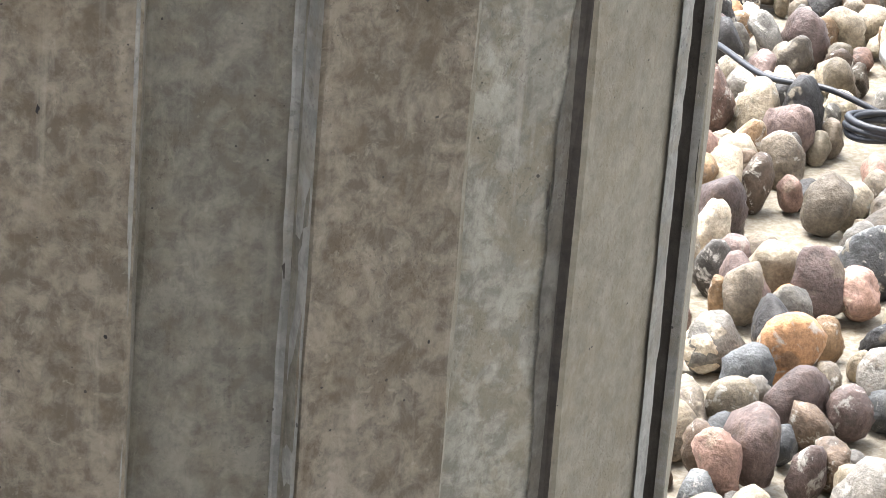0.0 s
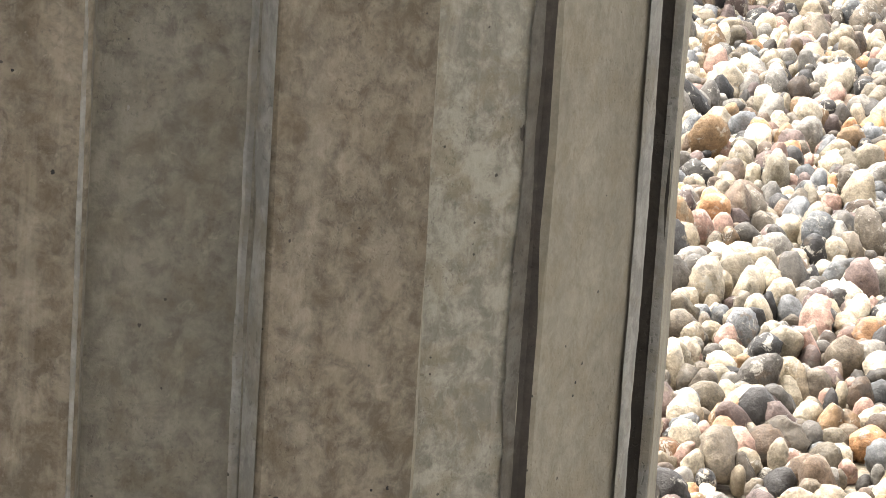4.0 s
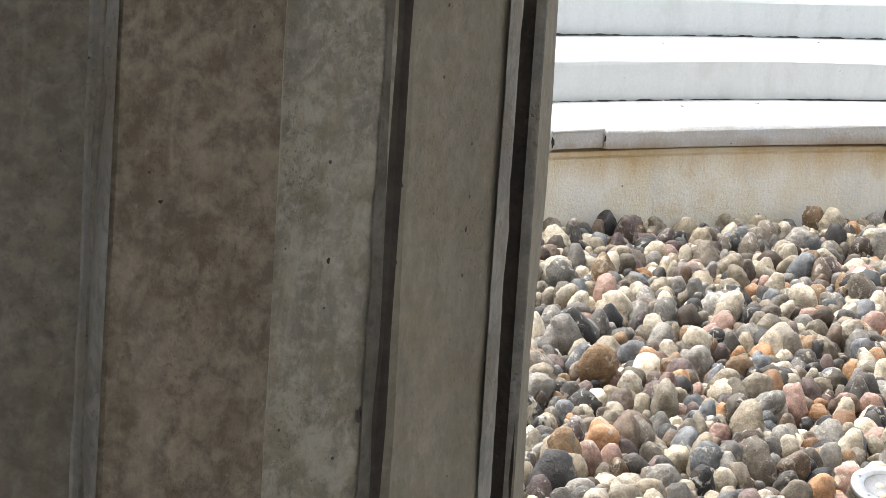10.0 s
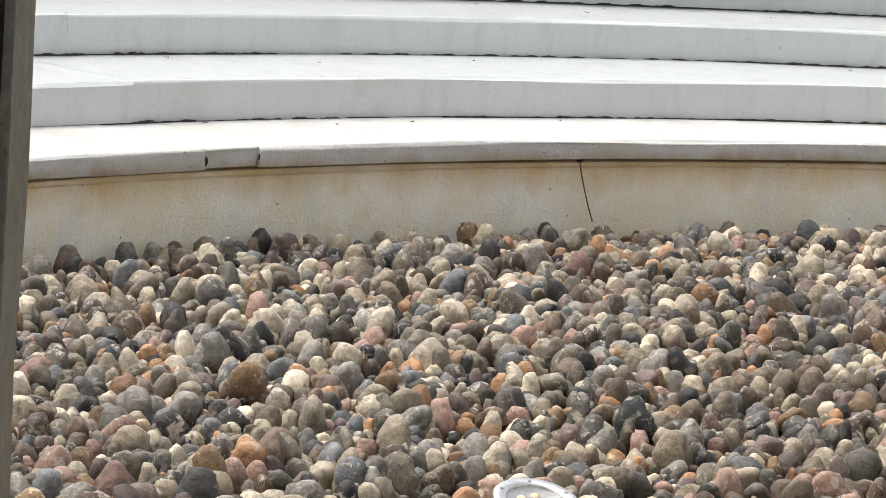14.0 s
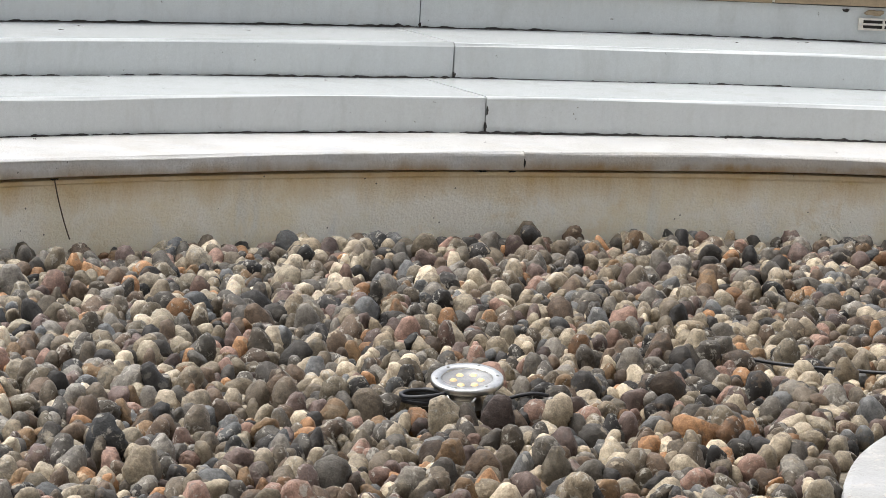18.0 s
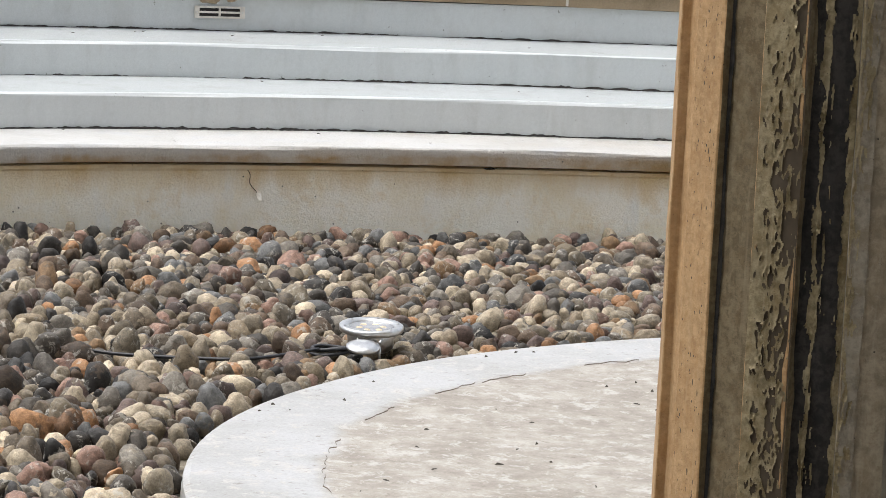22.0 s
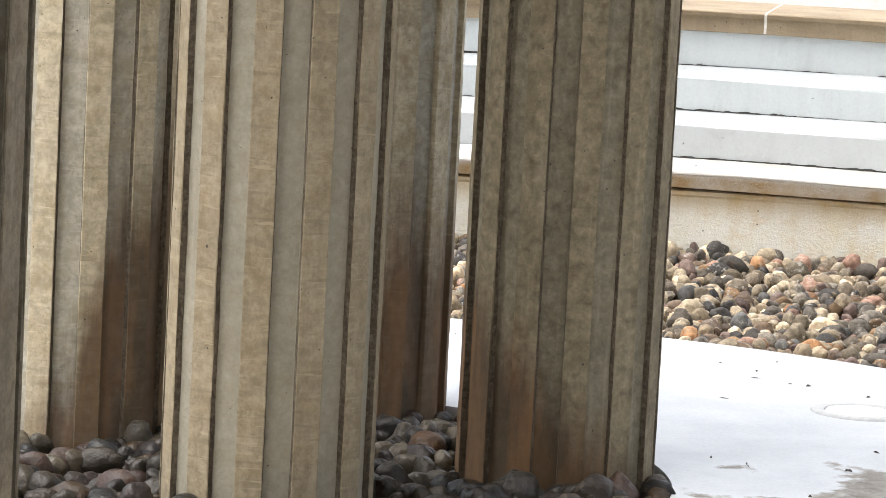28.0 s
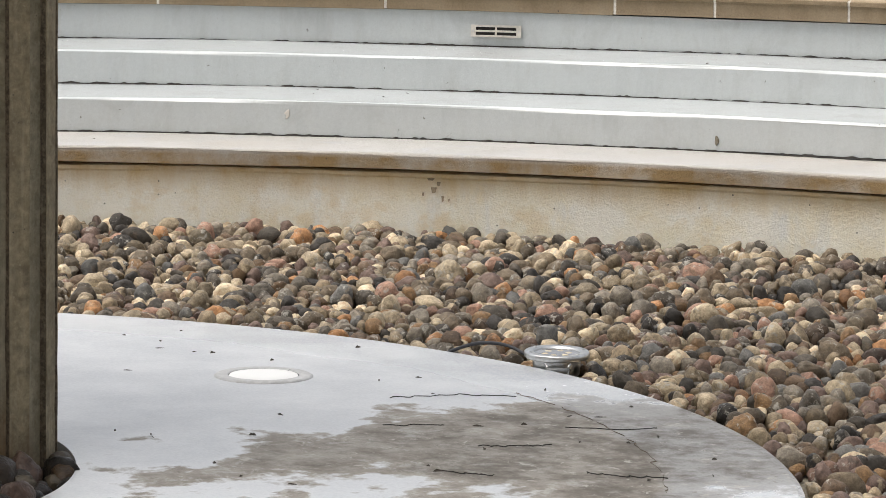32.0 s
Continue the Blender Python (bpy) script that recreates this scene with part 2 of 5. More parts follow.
M_OLIVE = concrete("column_olive_paint", (0.115, 0.088, 0.046), (0.19, 0.148, 0.084), (0.25, 0.205, 0.13))
M_CREAM = concrete("column_old_cream_paint", (0.17, 0.135, 0.07), (0.29, 0.24, 0.14), (0.36, 0.31, 0.21))
M_WHITE = concrete("white_painted_cement", (0.49, 0.515, 0.515), (0.55, 0.578, 0.578), (0.47, 0.46, 0.43), False, 0, 0.27, 0.3)
wn_, wl_ = M_WHITE.node_tree.nodes, M_WHITE.node_tree.links
wet_film = wn_["Principled BSDF"]
paint = wet_film.inputs["Base Color"].links[0].from_socket
smear = ramp(wn_, wl_, noise_tex(wn_, wl_, coords(wn_, wl_, (1, 1, 0.5)), 5.5, 9, 0.72, 0.6), [(0.52, grey(0)), (0.66, grey(0.3))])
paint = mix(wn_, wl_, smear, paint, (0.37, 0.365, 0.345))
blemish = ramp(wn_, wl_, noise_tex(wn_, wl_, coords(wn_, wl_), 38, 4, 0.6, 0.4), [(0.70, grey(0)), (0.74, grey(0.75))])
paint = mix(wn_, wl_, blemish, paint, (0.13, 0.115, 0.095))
wl_.new(paint, wet_film.inputs["Base Color"])
wet_film.inputs["Coat Weight"].default_value, wet_film.inputs["Coat Roughness"].default_value = 0.5, 0.14
M_FLOOR = concrete("sandy_cement", (0.14, 0.116, 0.079), (0.223, 0.2, 0.158), (0.195, 0.167, 0.121), False, 0, 0.85)
M_PAVING = concrete("pale_paving", (0.34, 0.29, 0.26), (0.46, 0.41, 0.37), (0.4, 0.36, 0.33), False, 0, 0.6)


def band_material(name, base_a, base_b, tan, top, depth, rough, patches=0.5, east=0.0, base=0.25):
    """Plaster or painted cement that ochre stains run down over, from the height top, fading over about depth metres."""
    m, n, l, b = material(name)
    v = coords(n, l)
    flow = coords(n, l, (1, 1, 0.12))
    drip = noise_tex(n, l, flow, 9, 5, 0.6)
    blot = noise_tex(n, l, v, 5, 7, 0.62)
    fine = noise_tex(n, l, v, 130, 4, 0.7)
    sep = n.new("ShaderNodeSeparateXYZ")
    tc = n.new("ShaderNodeTexCoord")
    l.new(tc.outputs["Object"], sep.inputs[0])
    below = maths(n, l, "DIVIDE", maths(n, l, "SUBTRACT", top, sep.outputs["Z"]), depth)
    amount = maths(n, l, "SUBTRACT", maths(n, l, "ADD", maths(n, l, "MULTIPLY", drip, 1.9), base), below, True)
    if east:
        far = maths(n, l, "MULTIPLY", maths(n, l, "ADD", sep.outputs["X"], maths(n, l, "MULTIPLY", blot, 2.0)), 0.28, True)
        amount = maths(n, l, "ADD", amount, maths(n, l, "MULTIPLY", maths(n, l, "MULTIPLY", far, east), maths(n, l, "SUBTRACT", 1.5, below, True)), True)
    amount = maths(n, l, "MULTIPLY", amount, maths(n, l, "GREATER_THAN", below, 0.0))
    amount = maths(n, l, "MULTIPLY", amount, ramp(n, l, blot, [(0.36, grey(0.5)), (0.56, grey(1))]))
    c = ramp(n, l, maths(n, l, "ADD", maths(n, l, "MULTIPLY", blot, 0.6), maths(n, l, "MULTIPLY", noise_tex(n, l, v, 2.2, 4), 0.4)), [(0.42, base_a), (0.56, base_b)])
    c = mix(n, l, maths(n, l, "MULTIPLY", ramp(n, l, drip, [(0.5, grey(0)), (0.75, grey(1))]), 0.35), c, tuple(min(0.95, k * 1.06) for k in base_b))
    c = mix(n, l, maths(n, l, "MULTIPLY", ramp(n, l, noise_tex(n, l, coords(n, l, (1, 1, 0.35)), 6.5, 5, 0.6, 0.4), [(0.56, grey(0)), (0.66, grey(1))]), 0.45), c, (base_b[0] * 0.84, base_b[1] * 0.89, base_b[2] * 0.98))
    c = mix(n, l, amount, c, tan)
    c = mix(n, l, maths(n, l, "MULTIPLY", ramp(n, l, noise_tex(n, l, v, 4.3, 6, 0.65), [(0.54, grey(0)), (0.63, grey(1))]), patches), c, tuple(k ** 0.8 for k in tan))
    c = mix(n, l, 0.18, c, ramp(n, l, fine, [(0.3, grey(0.25)), (0.7, grey(0.9))]), "OVERLAY")
    pit = n.new("ShaderNodeTexVoronoi")
    pit.inputs["Scale"].default_value = 16
    l.new(v, pit.inputs["Vector"])
    hole = maths(n, l, "LESS_THAN", pit.outputs["Distance"], 0.05)
    c = mix(n, l, maths(n, l, "MULTIPLY", hole, 0.8), c, (0.04, 0.035, 0.03))
    l.new(c, b.inputs["Base Color"])
    b.inputs["Roughness"].default_value = rough
    bump(n, l, b, maths(n, l, "ADD", maths(n, l, "MULTIPLY", blot, 0.5), maths(n, l, "MULTIPLY", noise_tex(n, l, v, 75, 5, 0.7), 0.6)), 1.0, 0.011)
    return m


M_WALL = band_material("stained_plaster", (0.87, 0.80, 0.62), (0.93, 0.90, 0.80), (0.70, 0.53, 0.28), 0.30, 0.10, 0.75, 0.5)
M_LIP = band_material("stained_white_lip", (0.47, 0.465, 0.44), (0.56, 0.56, 0.55), (0.27, 0.178, 0.075), 0.292, -0.045, 0.33, 0.1, 1.5, -0.2)
M_COPING = band_material("tan_stone", (0.25, 0.185, 0.112), (0.34, 0.262, 0.168), (0.19, 0.135, 0.075), 0.845, 0.10, 0.6)
M_MORTAR = concrete("pale_mortar", (0.6, 0.56, 0.5), (0.74, 0.7, 0.64), (0.6, 0.55, 0.47), False, 0, 0.8)
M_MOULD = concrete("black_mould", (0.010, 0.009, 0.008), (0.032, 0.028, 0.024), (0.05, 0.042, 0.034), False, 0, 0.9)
M_INSIDE = concrete("grey_plaster", (0.50, 0.49, 0.46), (0.60, 0.59, 0.56), (0.42, 0.40, 0.37), False, 0, 0.85, 0.3)
M_ROOF = concrete("white_added_roof", (0.68, 0.66, 0.62), (0.78, 0.77, 0.74), (0.7, 0.68, 0.64), False, 0, 0.85, 0.3)


def slab_material():
    """Cement slab: pale painted rim, brownish grain inside, a thin film of water with an uneven shore."""
    m, n, l, b = material("slab_cement")
    v = coords(n, l)
    tc, sep = n.new("ShaderNodeTexCoord"), n.new("ShaderNodeSeparateXYZ")
    l.new(tc.outputs["Object"], sep.inputs[0])
    x, y = sep.outputs["X"], sep.outputs["Y"]
    blot = noise_tex(n, l, v, 3.2, 8, 0.62)
    grain = noise_tex(n, l, coords(n, l, (1.1, 1, 1)), 8.5, 10, 0.74)
    fine = noise_tex(n, l, v, 120, 4, 0.7)
    rad = maths(n, l, "SQRT", maths(n, l, "ADD", maths(n, l, "MULTIPLY", x, x), maths(n, l, "MULTIPLY", y, y)))
    rim = maths(n, l, "MULTIPLY", maths(n, l, "SUBTRACT", maths(n, l, "ADD", rad, maths(n, l, "MULTIPLY", maths(n, l, "SUBTRACT", blot, 0.5), 0.16)), 2.19), 22.0, True)
    inner = ramp(n, l, grain, [(0.32, (0.19, 0.165, 0.135)), (0.5, (0.28, 0.255, 0.22)), (0.66, (0.37, 0.35, 0.315))])
    c = mix(n, l, rim, inner, ramp(n, l, blot, [(0.35, (0.31, 0.31, 0.302)), (0.6, (0.38, 0.385, 0.39))]))
    worn = ramp(n, l, noise_tex(n, l, coords(n, l, (1.2, 1, 1)), 13, 8, 0.74, 0.4), [(0.54, grey(0)), (0.61, grey(0.8))])
    c = mix(n, l, worn, c, (0.43, 0.42, 0.395))
    dirt = ramp(n, l, noise_tex(n, l, v, 34, 4, 0.7), [(0.30, grey(0.7)), (0.40, grey(0))])
    c = mix(n, l, dirt, c, (0.14, 0.115, 0.085))
    # the damp half lies towards +x, its shore is broken by noise; a drier brown tongue lies in front of it
    edge = maths(n, l, "MULTIPLY", maths(n, l, "SUBTRACT", blot, 0.5), 2.4)
    dx, dy = maths(n, l, "DIVIDE", maths(n, l, "SUBTRACT", x, 2.26), 1.15), maths(n, l, "DIVIDE", maths(n, l, "ADD", y, 0.68), 0.64)
    dry = maths(n, l, "SUBTRACT", maths(n, l, "SQRT", maths(n, l, "ADD", maths(n, l, "MULTIPLY", dx, dx), maths(n, l, "MULTIPLY", dy, dy))), maths(n, l, "ADD", 1.0, edge))
    damp = maths(n, l, "MULTIPLY", maths(n, l, "MULTIPLY", dry, -2.5, True), ramp(n, l, grain, [(0.38, grey(0.95)), (0.56, grey(0.3))]))
    c = mix(n, l, damp, c, (0.085, 0.071, 0.052))
    flakes = ramp(n, l, noise_tex(n, l, coords(n, l, (1.3, 1, 1)), 19, 7, 0.72, 0.5), [(0.60, grey(0)), (0.64, grey(0.8))])
    c = mix(n, l, flakes, c, (0.42, 0.40, 0.36))
    wet = maths(n, l, "MULTIPLY", dry, 9.0, True)
    wet = maths(n, l, "MULTIPLY", wet, maths(n, l, "MULTIPLY", maths(n, l, "SUBTRACT", maths(n, l, "ADD", x, maths(n, l, "MULTIPLY", edge, 0.5)), 0.35), 6.0, True))
    # sky reflected in the water film, painted as a pale bluish colour
    lime = ramp(n, l, blot, [(0.38, (0.55, 0.58, 0.61)), (0.62, (0.69, 0.715, 0.74))])
    c = mix(n, l, maths(n, l, "MULTIPLY", wet, 0.85), c, lime)
    c = mix(n, l, 0.2, c, ramp(n, l, fine, [(0.3, grey(0.2)), (0.7, grey(0.9))]), "OVERLAY")
    l.new(c, b.inputs["Base Color"])
    r = maths(n, l, "SUBTRACT", 0.62, maths(n, l, "MULTIPLY", wet, 0.34))
    l.new(maths(n, l, "SUBTRACT", r, maths(n, l, "MULTIPLY", rim, 0.1)), b.inputs["Roughness"])
    bump(n, l, b, maths(n, l, "ADD", maths(n, l, "MULTIPLY", grain, 0.4), maths(n, l, "MULTIPLY", fine, 0.2)), 0.3, 0.003)
    return m


M_DISC = slab_material()


def pebble_material(name, per_island, dark=1.0, rough=0.58, limed=0.75):
    m, n, l, b = material(name)
    if per_island:
        rnd = n.new("ShaderNodeNewGeometry").outputs["Random Per Island"]
    else:
        rnd = n.new("ShaderNodeObjectInfo").outputs["Random"]
    tones = [(0.0, (0.045, 0.045, 0.047)), (0.07, (0.17, 0.15, 0.125)), (0.17, (0.27, 0.24, 0.19)), (0.25, (0.10, 0.096, 0.092)), (0.33, (0.36, 0.33, 0.27)),
             (0.41, (0.15, 0.115, 0.09)), (0.49, (0.23, 0.225, 0.215)), (0.58, (0.46, 0.42, 0.35)), (0.65, (0.165, 0.128, 0.125)), (0.73, (0.40, 0.235, 0.13)),
             (0.765, (0.16, 0.175, 0.195)), (0.82, (0.31, 0.27, 0.21)), (0.85, (0.64, 0.59, 0.49)), (0.91, (0.33, 0.225, 0.195)), (0.96, (0.24, 0.165, 0.10))]
    tones = [(p, (c[0] * 0.82 * dark, c[1] * 0.75 * dark, c[2] * 0.65 * dark)) for p, c in tones]
    second = [(0.0, tones[3][1]), (0.3, tones[2][1]), (0.5, tones[5][1]), (0.7, tones[6][1]), (0.85, tones[12][1])]
    c = ramp(n, l, rnd, tones, "CONSTANT")
    again = maths(n, l, "FRACT", maths(n, l, "MULTIPLY", rnd, 37.3))
    v = n.new("ShaderNodeNewGeometry").outputs["Position"]
    f0 = noise_tex(n, l, v, 20, 3)
    f1 = noise_tex(n, l, v, 55, 5, 0.6)
    f2 = noise_tex(n, l, v, 240, 3)
    c = mix(n, l, ramp(n, l, f0, [(0.60, grey(0.0)), (0.64, grey(0.55))]), c, ramp(n, l, again, second, "CONSTANT"))
    tone = maths(n, l, "ADD", 0.36, maths(n, l, "MULTIPLY", maths(n, l, "FRACT", maths(n, l, "MULTIPLY", rnd, 91.7)), 1.1))
    c = mix(n, l, 1.0, c, ramp(n, l, tone, [(0.0, grey(0.0)), (1.0, grey(1.0))]), "MULTIPLY")
    # brightness that the lighting lacks is put into the colour, towards -x and +x
    sep = n.new("ShaderNodeSeparateXYZ")
    l.new(v, sep.inputs[0])
    brighten = maths(n, l, "MULTIPLY", maths(n, l, "SUBTRACT", -0.5, sep.outputs["X"]), 0.8, True)
    c = mix(n, l, brighten, c, (1.15, 1.2, 1.27), "MULTIPLY")
    brighten = maths(n, l, "MULTIPLY", maths(n, l, "SUBTRACT", sep.outputs["X"], 2.6), 0.7, True)
    c = mix(n, l, brighten, c, (1.3, 1.26, 1.2), "MULTIPLY")
    c = mix(n, l, 0.55, c, ramp(n, l, f1, [(0.34, grey(0.2)), (0.66, grey(0.75))]), "OVERLAY")
    c = mix(n, l, 0.4, c, ramp(n, l, f2, [(0.3, grey(0.2)), (0.7, grey(0.85))]), "OVERLAY")
    # pale lime crust on some of the stones
    crust = maths(n, l, "MULTIPLY", ramp(n, l, noise_tex(n, l, v, 42, 6, 0.7, 0.6), [(0.56, grey(0)), (0.62, grey(limed))]), maths(n, l, "GREATER_THAN", maths(n, l, "FRACT", maths(n, l, "MULTIPLY", rnd, 53.9)), 0.55))
    c = mix(n, l, crust, c, (0.42 * dark, 0.40 * dark, 0.35 * dark))
    l.new(c, b.inputs["Base Color"])
    b.inputs["Roughness"].default_value = rough
    b.inputs["Specular IOR Level"].default_value = 0.3
    bump(n, l, b, maths(n, l, "ADD", f1, maths(n, l, "MULTIPLY", f2, 0.2)), 0.6, 0.009)
    return m


M_PEBBLES = pebble_material("river_pebbles", True)
M_PEBBLE = pebble_material("river_pebble", False, 1.1)
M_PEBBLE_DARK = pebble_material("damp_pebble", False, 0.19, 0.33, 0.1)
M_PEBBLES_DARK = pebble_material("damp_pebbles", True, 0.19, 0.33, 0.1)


def plain(name, colour, rough, metal=0.0):
    m, n, l, b = material(name)
    f = noise_tex(n, l, coords(n, l), 60, 4)
    l.new(ramp(n, l, f, [(0.3, tuple(k * 0.8 for k in colour)), (0.7, tuple(min(1, k * 1.1) for k in colour))]), b.inputs["Base Color"])
    b.inputs["Roughness"].default_value, b.inputs["Metallic"].default_value = rough, metal
    return m


M_STEEL = plain("brushed_steel", (0.62, 0.62, 0.61), 0.32, 1.0)
M_RIM = plain("pale_metal", (0.55, 0.55, 0.54), 0.4)
M_RUBBER = plain("black_rubber", (0.015, 0.016, 0.02), 0.45)
M_BLACK = plain("dark_gap", (0.02, 0.018, 0.016), 0.9)
M_LENS = plain("lamp_glass", (0.30, 0.31, 0.33), 0.25)
M_WIRE = plain("brown_wire", (0.10, 0.07, 0.04), 0.6)
M_LEAF = plain("dry_leaf", (0.05, 0.04, 0.03), 0.8)
M_FROST, fn, fl, fb = material("frosted_lamp")
fb.inputs["Base Color"].default_value = (0.62, 0.63, 0.63, 1)
fb.inputs["Emission Color"].default_value = (1.0, 0.97, 0.92, 1)
fb.inputs["Emission Strength"].default_value = 0.2
# pale lime, also used to paint light on one ridge edge
M_LIME_LIT = concrete("lime_and_lit_edge", (0.168, 0.162, 0.142), (0.248, 0.238, 0.212), (0.296, 0.286, 0.26))
# for a worn edge, and for light painted on ridge sides
M_WORN_LIT = concrete("worn_and_lit_cement", (0.175, 0.15, 0.11), (0.275, 0.243, 0.187), (0.34, 0.305, 0.245), coarse=0.7)
# dark browns for shade painted on the first column, and for its stains
M_SHADE_STAIN = concrete("shade_and_stain_concrete", (0.027, 0.022, 0.017), (0.058, 0.048, 0.038), (0.093, 0.081, 0.065), True, 0, 0.8, 0.6)
M_SHADE_SOFT = concrete("soft_shade_concrete", (0.072, 0.064, 0.051), (0.13, 0.119, 0.098), (0.17, 0.156, 0.13), True, 0, 0.8, 0.9)
M_TEAL = concrete("blue_green_paint", (0.26, 0.36, 0.37), (0.34, 0.44, 0.45), (0.3, 0.38, 0.38), False, 0, 0.5, 0.3)
M_CHIP = plain("bare_dark_plaster", (0.078, 0.058, 0.036), 0.85)
M_STAINLINE = plain("brown_stain", (0.17, 0.135, 0.105), 0.8)
M_LED = plain("led_cap", (0.9, 0.75, 0.5), 0.25)


# ---- geometry helpers ----
def mesh_object(name, verts, faces, mat, smooth=False, parent=None, label=""):
    me = bpy.data.meshes.new(name)
    me.from_pydata(verts, [], faces)
    me.materials.append(mat)
    if smooth:
        me.shade_smooth()
    ob = new(name, me)
    if parent:
        ob.parent = parent
    if label:
        ob["label"] = label
    return ob


def part(name, bm, mat, parent=None, label="", smooth=False):
    me = bpy.data.meshes.new(name)
    bm.to_mesh(me)
    bm.free()
    me.materials.append(mat)
    if smooth:
        me.shade_smooth()
    ob = new(name, me)
    if parent:
        ob.parent = parent
    if label:
        ob["label"] = label
    return ob


def lathe(bm, profile, segments=40):
    rows = []
    for r, z in profile:
        if r < 1e-6:
            rows.append([bm.verts.new((0, 0, z))])
        else:
            rows.append([bm.verts.new((r * math.cos(2 * math.pi * i / segments), r * math.sin(2 * math.pi * i / segments), z)) for i in range(segments)])
    for a, b in zip(rows, rows[1:]):
        for i in range(segments):
            j = (i + 1) % segments
            if len(a) == 1 and len(b) == 1:
                continue
            if len(a) == 1:
                bm.faces.new((a[0], b[i], b[j]))
            elif len(b) == 1:
                bm.faces.new((a[i], b[0], a[j]))
            else:
                bm.faces.new((a[i], b[i], b[j], a[j]))
    bmesh.ops.recalc_face_normals(bm, faces=bm.faces)
    return bm


RING = Vector((2.355, 5.915, 0))      # centre of the curved steps
R0 = 6.341                            # face of the low wall


def arc_solid(name, profile, a0, a1, mat, parent=None, label="", step=0.8, wobble=0.0, seed=0):
    """Sweeps a closed profile of (radius, z), given counter-clockwise as seen with the radius to the right, round RING from a0 to a1 degrees
    (0 is +y, growing towards +x). wobble: unevenness of the surface in metres."""
    k = max(2, int(abs(a1 - a0) / step) + 1)
    verts, faces = [], []
    p = len(profile)
    for i in range(k):
        a = radians(a0 + (a1 - a0) * i / (k - 1))
        for j, (r, z) in enumerate(profile):
            d = wobble * noise.noise((a * 14, j * 0.35, seed))
            e = wobble * 0.7 * noise.noise((a * 9 + 40, j * 0.35, seed))
            verts.append((RING.x + (r + d) * math.sin(a), RING.y + (r + d) * math.cos(a), z + e))
    for i in range(k - 1):
        for j in range(p):
            faces.append((i * p + j, i * p + (j + 1) % p, (i + 1) * p + (j + 1) % p, (i + 1) * p + j))
    faces.append(tuple(range(p))[::-1])
    faces.append(tuple((k - 1) * p + j for j in range(p)))
    ob = mesh_object(name, verts, faces, mat, False, parent, label)
    bm = bmesh.new()
    bm.from_mesh(ob.data)
    bmesh.ops.recalc_face_normals(bm, faces=bm.faces)
    bm.to_mesh(ob.data)
    bm.free()
    return ob


def rounded_step(r0, r1, z0, z1, nose=0.014):
    pts = [(r1, z0), (r0, z0)]
    for i in range(5):
        a = radians(180 - 90 * i / 4)
        pts.append((r0 + nose + nose * math.cos(a), z1 - nose + nose * math.sin(a)))
    pts.append((r1, z1))
    return pts


def tube(name, points, radius, mat, parent=None, label="", sides=8):
    """A round cable or rod through the points, with rings square to its run."""
    pts = [Vector(p) for p in points]
    verts, faces = [], []
    for i, p in enumerate(pts):
        d = (pts[min(i + 1, len(pts) - 1)] - pts[max(i - 1, 0)]).normalized()
        a = d.cross(Vector((0, 0, 1)))
        a = a.normalized() if a.length > 1e-4 else Vector((1, 0, 0))
        c = d.cross(a)
        for k in range(sides):
            t = 2 * math.pi * k / sides
            verts.append(tuple(p + radius * (math.cos(t) * a + math.sin(t) * c)))
    for i in range(len(pts) - 1):
        for k in range(sides):
            j = (k + 1) % sides
            faces.append((i * sides + k, i * sides + j, (i + 1) * sides + j, (i + 1) * sides + k))
    faces.append(tuple(range(sides))[::-1])
    faces.append(tuple((len(pts) - 1) * sides + k for k in range(sides)))
    return mesh_object(name, verts, faces, mat, True, parent, label)


def box(bm, x0, x1, y0, y1, z0, z1, bevel=0.0):
    made = bmesh.ops.create_cube(bm, size=1.0, matrix=Matrix.LocRotScale(((x0 + x1) / 2, (y0 + y1) / 2, (z0 + z1) / 2), None, (x1 - x0, y1 - y0, z1 - z0)))
    if bevel:
        edges = list({e for v in made["verts"] for e in v.link_edges})
        bmesh.ops.bevel(bm, geom=edges, offset=bevel, segments=2, affect="EDGES")
    return bm


# ---- the setting ----
ground = arc_solid("ground", [(R0 + 2.52, 0.80), (R0 + 2.52, 0.845), (900, 0.845), (900, 0.80)], -179.9, 179.9, M_PAVING, step=3)
tagged(ground, "pale paved ground reaching away behind the coping", "ground", kind="structure")
bm = bmesh.new()
bmesh.ops.create_circle(bm, cap_ends=True, segments=96, radius=R0 + 2.6)
floor_ob = part("floor", bm, M_FLOOR)
floor_ob.location = (RING.x, RING.y, 0)
tagged(floor_ob, "sandy cement bed under the river pebbles", "floor", kind="structure")

A0, A1 = -82, 78
wall = arc_solid("wall_low", [(R0 + 0.3, -0.05), (R0 + 0.01, -0.05), (R0, 0.262), (R0 - 0.008, 0.27), (R0 - 0.006, 0.282), (R0 + 0.016, 0.287), (R0 + 0.3, 0.287)], A0, A1, M_WALL, wobble=0.005)
tagged(wall, "low curved wall of stained cream plaster", "wall", kind="structure")

